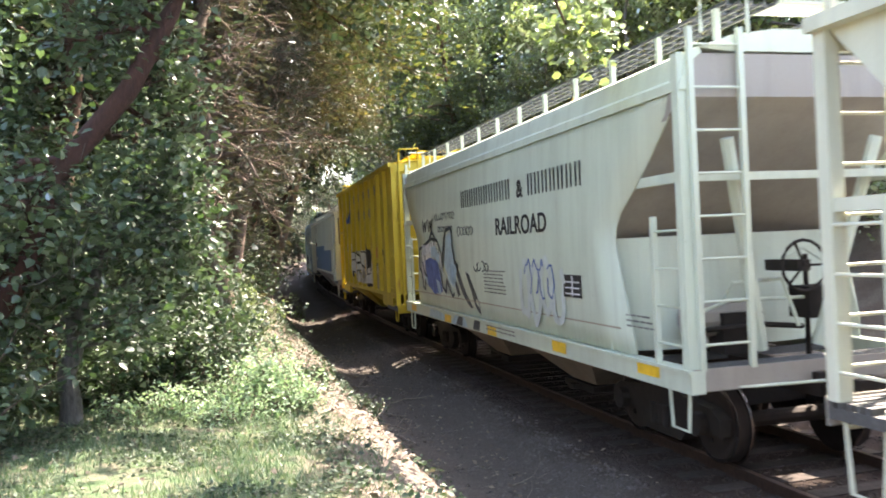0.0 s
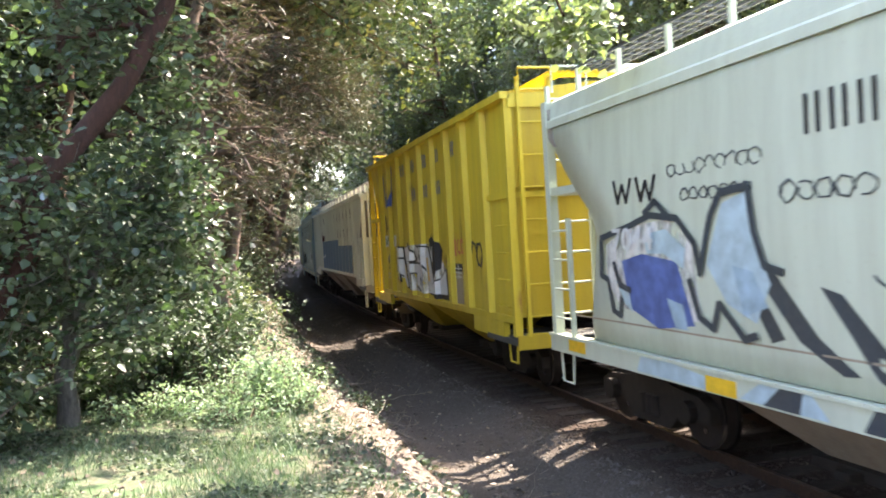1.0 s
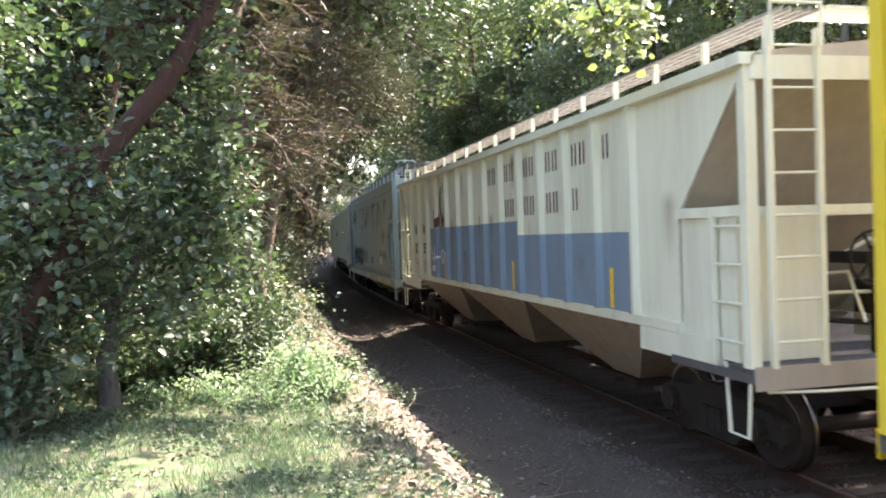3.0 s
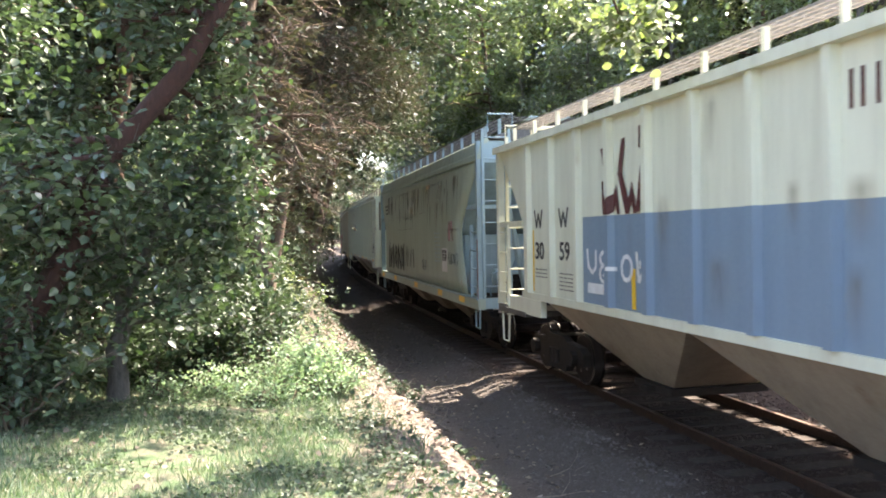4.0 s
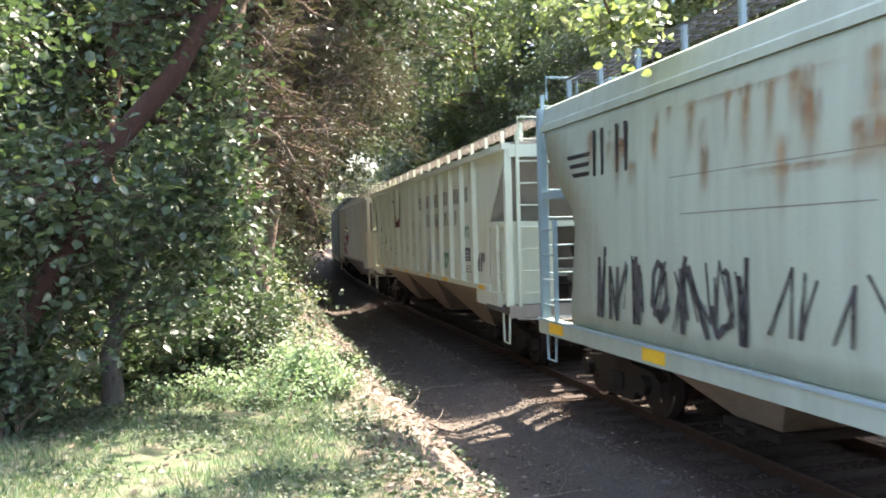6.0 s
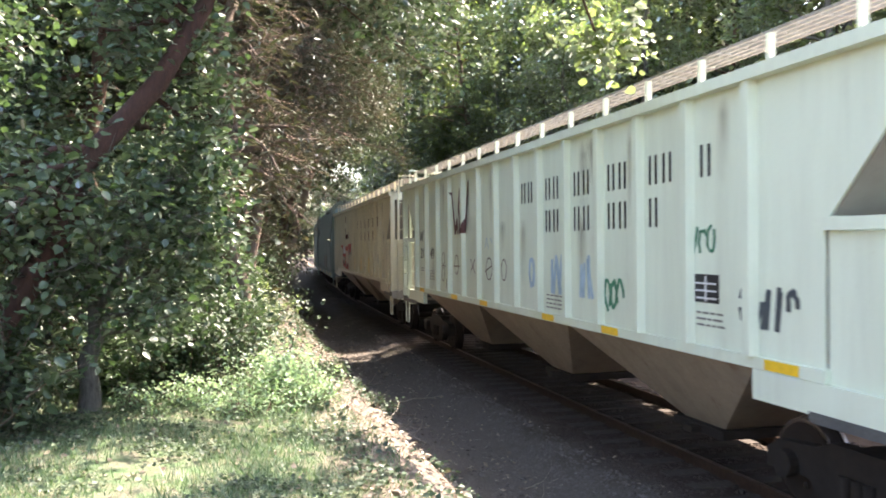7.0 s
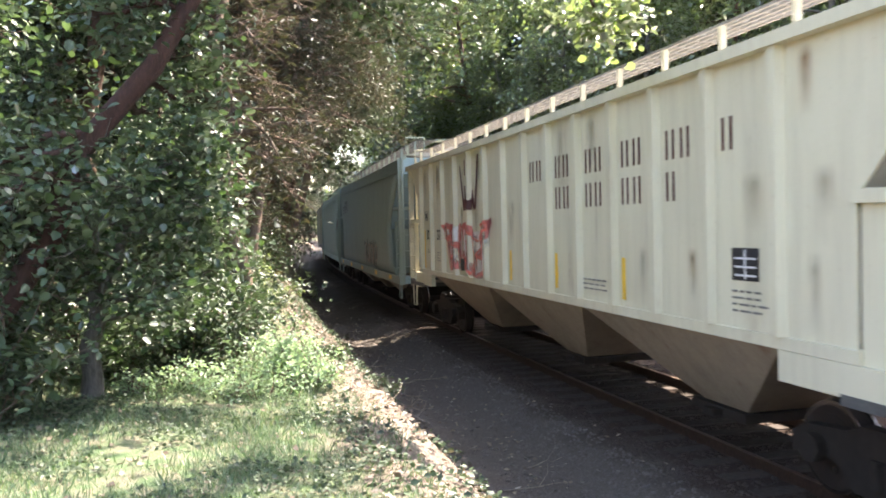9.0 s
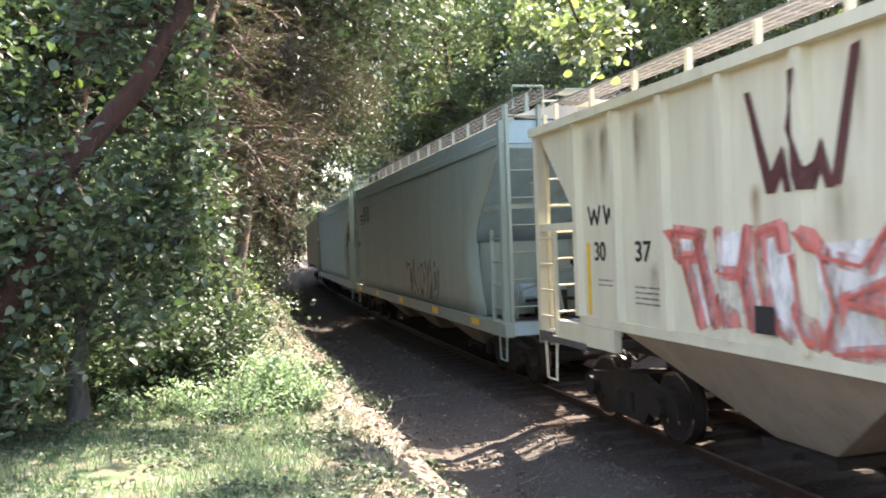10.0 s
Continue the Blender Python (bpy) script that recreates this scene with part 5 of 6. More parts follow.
# ---- woods ----
def arrays_mesh(name, verts, faces, material):
    me = bpy.data.meshes.new(name)
    me.vertices.add(len(verts))
    me.vertices.foreach_set("co", np.asarray(verts, np.float32).ravel())
    k = faces.shape[1]
    me.loops.add(faces.size)
    me.loops.foreach_set("vertex_index", faces.astype(np.int32).ravel())
    me.polygons.add(len(faces))
    me.polygons.foreach_set("loop_start", np.arange(0, faces.size, k, dtype=np.int32))
    me.polygons.foreach_set("loop_total", np.full(len(faces), k, np.int32))
    me.materials.append(material)
    me.update(calc_edges=True)
    me.validate()
    return me


def leaf_arrays(rng, at, size, wide=0.55, droop=0.35, flat=0.6, rounded=False):
    """Folded pointed leaves at the given places: four corners each, or six where they are seen close."""
    n = len(at)
    ax = rng.normal(size=(n, 3))
    ax[:, 2] = ax[:, 2] * (1 - flat) - droop
    ax /= np.linalg.norm(ax, axis=1)[:, None]
    up = rng.normal(size=(n, 3)) * 0.45 + np.array((0, 0, 1.0))
    side = np.cross(ax, up)
    side /= np.linalg.norm(side, axis=1)[:, None] + 1e-9
    nrm = np.cross(side, ax)
    s = size * rng.uniform(0.6, 1.3, n)[:, None]
    outline = [(0.22, 0.42), (0.6, 0.44)] if rounded else [(0.45, 0.5)]
    left = [at + ax * s * u + side * s * wide * w + nrm * s * 0.2 * w for u, w in outline]
    right = [at + ax * s * u - side * s * wide * w + nrm * s * 0.2 * w for u, w in reversed(outline)]
    tip = at + ax * s - nrm * s * (0.08 if rounded else 0.0)
    v = np.stack([at, *left, tip, *right], 1)
    k = v.shape[1]
    f = np.arange(n * k).reshape(n, k)
    fans = [(0, 1, 2), (0, 2, 3), (0, 3, 4), (0, 4, 5)] if rounded else [(0, 1, 2), (0, 2, 3)]
    return v.reshape(-1, 3), np.concatenate([f[:, list(q)] for q in fans], 0)


def wander(rng, p, d, length, n, wob=0.25, lift=0.0):
    pts = [np.array(p, float)]
    d = np.array(d, float)
    for _ in range(n):
        d = d / np.linalg.norm(d)
        pts.append(pts[-1] + d * length / n)
        d = d + rng.normal(size=3) * wob + np.array((0, 0, lift))
    return pts


def limbs_from(b, rng, spine, radii, count, lo, length, rise, twigs, tw_len, sides=5, wob=0.22, droop=-0.05, turn=None, twig_r=0.008):
    """Limbs along a spine, twigs along the limbs. Returns the twigs' points, where leaves hang."""
    ends = []
    k = len(spine) - 1
    for i in range(count):
        f = lo + (1 - lo) * (i + rng.uniform(0, 1)) / count
        j = min(k - 1, int(f * k))
        q = f * k - j
        p = spine[j] * (1 - q) + spine[j + 1] * q
        r = (radii[j] * (1 - q) + radii[j + 1] * q) * 0.5
        a = rng.uniform(0, 2 * math.pi) if turn is None else rng.normal(turn[0], turn[1])
        ln = length * (1.15 - 0.75 * max(0, (f - lo) / (1 - lo + 1e-6))) * rng.uniform(0.7, 1.2)
        limb = wander(rng, p, (math.cos(a), math.sin(a), rise + rng.normal() * 0.2), ln, 6, wob, droop)
        b.tube(limb, [max(0.006, r * (1 - m / 7)) for m in range(7)], sides, cap=False)
        for _ in range(twigs):
            g = rng.uniform(0.2, 1.0) * 6
            j2 = min(5, int(g))
            q2 = g - j2
            tp = limb[j2] * (1 - q2) + limb[j2 + 1] * q2
            d = (limb[j2 + 1] - limb[j2])
            d = d / np.linalg.norm(d) + rng.normal(size=3) * 0.7
            tw = wander(rng, tp, d, tw_len * rng.uniform(0.5, 1.2), 3, 0.3, droop)
            b.tube(tw, [twig_r, twig_r * 0.8, twig_r * 0.6, twig_r * 0.3], 3, cap=False)
            ends += tw[1:]
        ends += limb[3:]
    return np.array(ends)


def make_tree(seed, base, tip, r0, count, lo, length, rise, twigs, tw_len, leaves, leaf, spread, leaf_m, bark_m, label, name="tree", mid=None, wide=0.55, group="trees of the wood", category="tree", turn=None, droop=-0.05, twig_r=0.008, flat=0.6):
    """A tapered trunk between two places, limbs, twigs and a crown of separate leaves."""
    rng = np.random.default_rng(seed)
    base, tip = np.array(base, float), np.array(tip, float)
    o = base.copy()
    n = 9
    spine = []
    for i in range(n + 1):
        f = i / n
        p = base * (1 - f) + tip * f
        if mid is not None:
            m = np.array(mid, float)
            p = (1 - f) ** 2 * base + 2 * f * (1 - f) * m + f * f * tip
        spine.append(p - o + (rng.normal(size=3) * 0.012 * np.linalg.norm(tip - base) * (0 < i < n)) * np.array((1, 1, 0.3)))
    radii = [r0 * (1.25 if i == 0 else 1) * (1 - 0.8 * i / n) for i in range(n + 1)]
    spine[0] = spine[0] - np.array((0, 0, 0.25))
    b = Buf()
    b.tube(spine, radii, 10, cap=False)
    twigs_b = Buf()
    ends = limbs_from(twigs_b, rng, spine, radii, count, lo, length, rise, twigs, tw_len, droop=droop, turn=turn, twig_r=twig_r)
    root = new(name)
    root.location = base
    tagged(root, label, category, group)
    me = b.mesh("trunk", bark_m)
    tr = smooth(new("trunk", me))
    tr.parent = root
    br = smooth(new("bough", twigs_b.mesh("bough", bark_m)))
    br.parent, br["kind"] = root, "stuff"
    if leaves:
        at = ends[rng.integers(0, len(ends), leaves)] + rng.normal(size=(leaves, 3)) * spread
        v, f = leaf_arrays(rng, at, leaf, wide, flat=flat, rounded=leaf_m == M["leaf_near"])
        cr = new("crown", arrays_mesh("crown", v, f, leaf_m))
        cr.parent = root
        cr["kind"] = "stuff"
    return root


def gz(x, y, z=0.0):
    return (x, y, ground_z(x, y) + z)


# leaning tree and its neighbour at the edge of the grass
make_tree(11, gz(-2.42, 8.25), (1.6, 8.5, 8.0), 0.15, 26, 0.2, 1.15, 0.15, 12, 0.6, 8000, 0.098, 0.2, M["leaf_near"], M["bark_red"], "leaning red-brown tree with glossy broad leaves", wide=0.8, turn=(2.7, 1.3))
make_tree(12, gz(-1.3, 8.9), (-0.5, 8.8, 3.2), 0.11, 16, 0.3, 1.2, 0.35, 12, 0.6, 5600, 0.09, 0.16, M["leaf_near"], M["bark_grey"], "crooked grey-barked sapling with glossy leaves", name="sapling", mid=(-1.35, 8.9, 2.0), wide=0.8, group="saplings", turn=(1.5, 1.8))
make_tree(13, gz(-3.6, 9.5), (-3.3, 9.8, 5.0), 0.13, 16, 0.08, 2.0, 0.2, 14, 0.7, 8500, 0.1, 0.2, M["leaf_near"], M["bark"], "broadleaf tree with dense glossy foliage", wide=0.8)
make_tree(14, gz(-1.9, 12.4), (-1.4, 12.8, 10), 0.18, 26, 0.06, 2.0, 0.15, 14, 0.7, 22000, 0.1, 0.22, M["leaf_near"], M["bark"], "broadleaf tree with dense shaded foliage", wide=0.7)
# cedars with bare inner branches
CEDAR = dict(leaf_m=M["leaf_olive"], bark_m=M["twig"], wide=0.24, flat=0.75)
make_tree(21, gz(0.1, 12.2), (0.2, 12.6, 10.5), 0.15, 54, 0.24, 1.15, -0.05, 26, 0.6, 4500, 0.16, 0.1, label="old cedar with many bare brown inner branches", turn=(-0.3, 1.3), droop=-0.06, twig_r=0.007, **CEDAR)
make_tree(22, gz(0.6, 16.5), (0.7, 16.8, 11.5), 0.15, 60, 0.3, 1.5, -0.05, 24, 0.8, 9000, 0.16, 0.14, label="old cedar with bare drooping branches", turn=(-0.6, 1.4), twig_r=0.009, **CEDAR)
make_tree(23, gz(-0.9, 15.0), (-1.0, 15.2, 12), 0.16, 40, 0.08, 1.9, 0.0, 20, 0.7, 14000, 0.15, 0.16, label="tall cedar with dusty olive foliage", twig_r=0.009, **CEDAR)
make_tree(24, gz(-0.2, 21.5), (-0.1, 22, 12), 0.15, 40, 0.08, 1.8, 0.0, 18, 0.9, 14000, 0.16, 0.16, label="cedar beside the track with olive foliage", twig_r=0.010, **CEDAR)

make_tree(25, gz(0.9, 24.5), (1.9, 25, 15), 0.18, 46, 0.30, 3.6, 0.1, 24, 1.0, 24000, 0.18, 0.24, label="tall cedar leaning out over the track", twig_r=0.011, **CEDAR)
make_tree(26, gz(1.2, 31.5), (2.6, 32, 17), 0.2, 34, 0.30, 4.2, 0.2, 16, 1.1, 17000, 0.2, 0.28, M["leaf_olive"], M["bark"], "tall olive-leaved tree leaning out over the track", wide=0.7)
make_tree(27, gz(0.4, 18.8), (1.4, 19, 13), 0.14, 44, 0.40, 2.0, 0.0, 24, 0.8, 12000, 0.17, 0.16, label="old cedar with bare high branches", twig_r=0.009, turn=(-0.3, 1.2), **CEDAR)

make_tree(28, gz(1.6, 38.0), (5.2, 40, 21), 0.24, 40, 0.32, 5.0, 0.2, 16, 1.3, 26000, 0.24, 0.34, M["leaf_bush"], M["bark"], "tall broadleaf tree leaning out over the track", wide=0.7)
make_tree(29, gz(2.2, 48.0), (6.2, 50, 25), 0.26, 40, 0.30, 5.4, 0.2, 16, 1.4, 22000, 0.27, 0.4, M["leaf_bright"], M["bark_grey"], "tall broadleaf tree leaning out over the track", wide=0.7)
make_tree(30, gz(15.0, 47.0), (13.5, 48, 22), 0.24, 40, 0.1, 5.2, 0.2, 16, 1.4, 22000, 0.25, 0.4, M["leaf_bright"], M["bark"], "tall broadleaf tree on the slope beside the track", wide=0.7)

make_tree(33, gz(18.5, 68.0), (12.5, 69, 27), 0.28, 36, 0.25, 6.0, 0.2, 14, 1.5, 20000, 0.3, 0.45, M["leaf_bright"], M["bark"], "tall broadleaf tree leaning out from the slope", wide=0.7)

make_tree(34, gz(2.2, 35.0), (7.4, 36, 15), 0.2, 44, 0.45, 3.2, 0.05, 22, 1.0, 22000, 0.19, 0.24, label="tall cedar leaning far out over the track", twig_r=0.012, **CEDAR)
make_tree(35, gz(2.6, 46.0), (9.0, 46.5, 18), 0.24, 36, 0.42, 3.6, 0.1, 16, 1.2, 20000, 0.24, 0.32, M["leaf_bush"], M["bark"], "tall dark broadleaf tree leaning over the track", wide=0.7)


# high crowns added to shade thicket and track, the nearest out of view
for seed, x, y in ((36, 0.1, 17.8), (37, 0.5, 21.8), (38, 0.9, 27.5), (39, 1.1, 34.0), (40, 1.5, 42.0), (41, 2.2, 53.0)):
    make_tree(seed, gz(x, y), (x + 0.3, y + 0.3, 14), 0.17, 40, 0.64, 5.6, 0.12, 18, 1.2, 15000, 0.2, 0.3, M["leaf_bush"], M["bark"], "tall tree added for shade, its high limbs spread over the track", wide=0.7, turn=(0.25, 0.6), droop=-0.01)

for seed, x, y, tall in ((44, 2.8, 60.0, 22), (45, 4.6, 80.0, 27)):
    make_tree(seed, gz(x, y), (x + 1.0, y, tall), 0.26, 44, 0.36, 7.0, 0.02, 16, 1.5, 24000, 0.3, 0.45, M["leaf_bush"], M["bark"], "tall dark tree whose limbs close over the track", wide=0.7, turn=(0.0, 0.8), droop=-0.01)


def shrub(seed, x, y, r, h, leaves, leaf, mat, label, name="shrub", group="undergrowth", category="bush", wide=0.6, stems=9):
    rng = np.random.default_rng(seed)
    b = Buf()
    ends = []
    for i in range(stems):
        a = rng.uniform(0, 6.283)
        lean = rng.uniform(0.1, 0.9) * r
        d = (math.cos(a) * lean, math.sin(a) * lean, h)
        st = wander(rng, (rng.normal() * r * 0.25, rng.normal() * r * 0.25, -0.06), d, math.hypot(lean, h) * rng.uniform(0.6, 1.1), 6, 0.2, -0.04)
        b.tube(st, [0.012 * (1 - 0.13 * m) * (0.6 + h * 0.4) for m in range(7)], 4, cap=False)
        for k in range(5):
            tw = wander(rng, st[2 + k % 4], rng.normal(size=3) + np.array((0, 0, 0.5)), r * 0.5, 3, 0.3)
            b.tube(tw, [0.005, 0.004, 0.003, 0.002], 3, cap=False)
            ends += tw[1:]
        ends += st[2:]
    ends = np.array(ends)
    root = new(name)
    root.location = gz(x, y)
    tagged(root, label, category, group)
    st = new("stem", b.mesh("stem", M["twig"]))
    st.parent = root
    at = ends[rng.integers(0, len(ends), leaves)] + rng.normal(size=(leaves, 3)) * r * 0.14
    at[:, 2] = np.maximum(at[:, 2], 0.02)
    v, f = leaf_arrays(rng, at, leaf, wide, rounded=y < 12)
    fo = new("foliage", arrays_mesh("foliage", v, f, mat))
    fo.parent, fo["kind"] = root, "stuff"
    return root


SH = "leafy green shrub in the undergrowth"
shrub(31, -0.3, 10.4, 0.8, 1.0, 2600, 0.075, M["leaf_bush"], SH)
shrub(32, -0.9, 11.1, 1.0, 1.5, 2400, 0.085, M["leaf_bush"], SH)
shrub(33, 0.1, 11.6, 0.9, 1.1, 2000, 0.08, M["leaf_bush"], SH)
shrub(34, -2.4, 10.2, 1.0, 1.3, 3000, 0.09, M["leaf_near"], SH)
shrub(35, 0.05, 13.6, 0.9, 1.6, 3600, 0.085, M["leaf_bush"], SH)
shrub(37, 0.66, 9.5, 0.36, 0.85, 1500, 0.05, M["leaf_sunlit"], "sunlit pale green weeds at the edge of the grass", category="weeds")
shrub(38, 0.95, 9.1, 0.34, 0.5, 1100, 0.045, M["leaf_sunlit"], "sunlit pale green weeds at the edge of the grass", category="weeds")
shrub(39, 0.3, 8.9, 0.55, 0.34, 1500, 0.04, M["leaf_sunlit"], "sunlit pale green weeds at the edge of the grass", category="weeds")
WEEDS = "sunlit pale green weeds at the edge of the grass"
shrub(54, -0.35, 9.35, 0.5, 0.3, 1100, 0.045, M["leaf_sunlit"], WEEDS, category="weeds")
shrub(55, -0.85, 9.1, 0.4, 0.25, 700, 0.045, M["leaf_sunlit"], WEEDS, category="weeds")
shrub(56, 0.3, 9.9, 0.5, 0.4, 900, 0.05, M["leaf_sunlit"], WEEDS, category="weeds")
shrub(40, 1.45, 11.6, 0.3, 0.35, 600, 0.06, M["leaf_bush"], "low leafy weeds along the bank", category="weeds")
shrub(41, 0.65, 14.6, 0.5, 0.9, 1700, 0.07, M["leaf_bright"], "leafy shrub on the bank above the cinders")
shrub(42, 0.6, 17.5, 0.7, 1.3, 2400, 0.08, M["leaf_bright"], "leafy shrub on the bank above the cinders")
shrub(43, 0.5, 21.0, 1.0, 2.0, 2600, 0.09, M["leaf_bush"], "leafy shrub on the bank above the cinders")
shrub(44, 0.7, 26.0, 1.2, 2.2, 2600, 0.11, M["leaf_bush"], "leafy shrub on the bank above the cinders")
shrub(45, 0.9, 32.0, 1.4, 2.4, 2600, 0.12, M["leaf_bright"], "leafy shrub on the bank above the cinders")
shrub(46, 3.7, 34.0, 0.4, 0.9, 260, 0.11, M["leaf_bright"], "small sunlit sprig beside the track", name="sprig", category="plant", stems=4)
shrub(47, -2.1, 9.6, 0.6, 0.7, 1500, 0.07, M["leaf_bush"], SH)
shrub(48, 1.9, 9.9, 0.2, 0.3, 260, 0.05, M["leaf_bush"], "low leafy weeds along the bank", category="weeds", stems=5)
shrub(49, 2.15, 8.4, 0.18, 0.22, 180, 0.05, M["leaf_bush"], "low leafy weeds along the bank", category="weeds", stems=5)

shrub(50, -2.7, 8.9, 0.8, 1.3, 2600, 0.09, M["leaf_near"], SH)
shrub(51, -3.5, 8.3, 0.9, 1.6, 2600, 0.09, M["leaf_near"], SH)
shrub(53, -2.0, 7.75, 0.6, 1.5, 900, 0.11, M["leaf_near"], SH)
shrub(52, -1.2, 9.9, 0.6, 0.9, 1800, 0.08, M["leaf_near"], SH)

# unseen tree added beside the viewer, its limbs reaching over the track
make_tree(51, gz(-4.2, 2.0), (-2.2, 3.0, 12), 0.22, 9, 0.45, 4.0, 0.3, 12, 0.8, 5000, 0.12, 0.2, M["leaf_bright"], M["bark"], "unseen broadleaf tree added to shade the grass", wide=0.7)


def overhang():
    rng = np.random.default_rng(52)
    root = new("overhanging_branch")
    root.location = (-2.9, 2.6, 8.0)
    tagged(root, "leafy branch over the track, its unseen high limbs added to shade the grass", "branch", "trees of the wood")
    b = Buf()
    o = np.array((-2.9, 2.6, 8.0))
    ends = []
    # only the first tip hangs into view; the higher ones dapple the grass
    for tip, r in (((3.9, 8.1, 4.75), 0.05), ((3.4, 9.6, 8.0), 0.05), ((1.5, 7.5, 8.6), 0.05), ((5.5, 8.5, 8.8), 0.05), ((2.4, 8.2, 9.0), 0.05), ((4.5, 10.3, 8.6), 0.05)):
        t = np.array(tip) - o
        pts = [t * f + np.array((0, 0, 1.3 * math.sin(f * math.pi))) + rng.normal(size=3) * 0.08 for f in np.linspace(0, 1, 10)]
        b.tube(pts, [r * (1 - 0.08 * i) for i in range(10)], 6, cap=False)
        for p in pts[6:]:
            for _ in range(5):
                tw = wander(rng, p, rng.normal(size=3) * np.array((1, 1, 0.5)) + t / np.linalg.norm(t), 0.5 if tip[2] < 6 else 1.5, 3, 0.3, -0.1)
                if tip[2] < 6 and p is not pts[-1]:
                    continue
                b.tube(tw, [0.008, 0.006, 0.004, 0.002], 4, cap=False)
                ends += tw[1:]
    tr = new("wood", b.mesh("wood", M["bark"]))
    tr.parent = root
    ends = np.array(ends)
    at = ends[rng.integers(0, len(ends), 8500)] + rng.normal(size=(8500, 3)) * 0.13
    v, f = leaf_arrays(rng, at, 0.12, 0.75, rounded=True)
    fo = new("leaves", arrays_mesh("leaves", v, f, M["leaf_bright"]))
    fo.parent, fo["kind"] = root, "stuff"


overhang()

# the wood further off: a few kinds of tree, set out on both sides of the track
KINDS = [
    make_tree(61, (0, 0, 0), (0.4, 0.2, 11), 0.17, 30, 0.10, 3.0, 0.2, 12, 0.9, 11000, 0.20, 0.24, M["leaf_bright"], M["bark"], "broadleaf tree in full leaf on the wooded slope", wide=0.7),
    make_tree(62, (0, 0, 0), (-0.5, 0.3, 12), 0.18, 28, 0.12, 3.2, 0.25, 12, 1.0, 11000, 0.20, 0.26, M["leaf_bright"], M["bark_grey"], "broadleaf tree in full leaf on the wooded slope", wide=0.7),
    make_tree(63, (0, 0, 0), (0.2, -0.4, 10), 0.15, 34, 0.08, 2.6, 0.05, 14, 0.8, 11000, 0.18, 0.2, M["leaf_olive"], M["bark"], "olive-green cedar on the wooded slope", wide=0.4),
    make_tree(64, (0, 0, 0), (0.3, 0.3, 9), 0.13, 28, 0.06, 2.8, 0.15, 12, 0.9, 10000, 0.19, 0.24, M["leaf_bush"], M["bark"], "dark green tree in full leaf on the wooded slope", wide=0.7),
]
rng = random.Random(71)
SPOTS = []
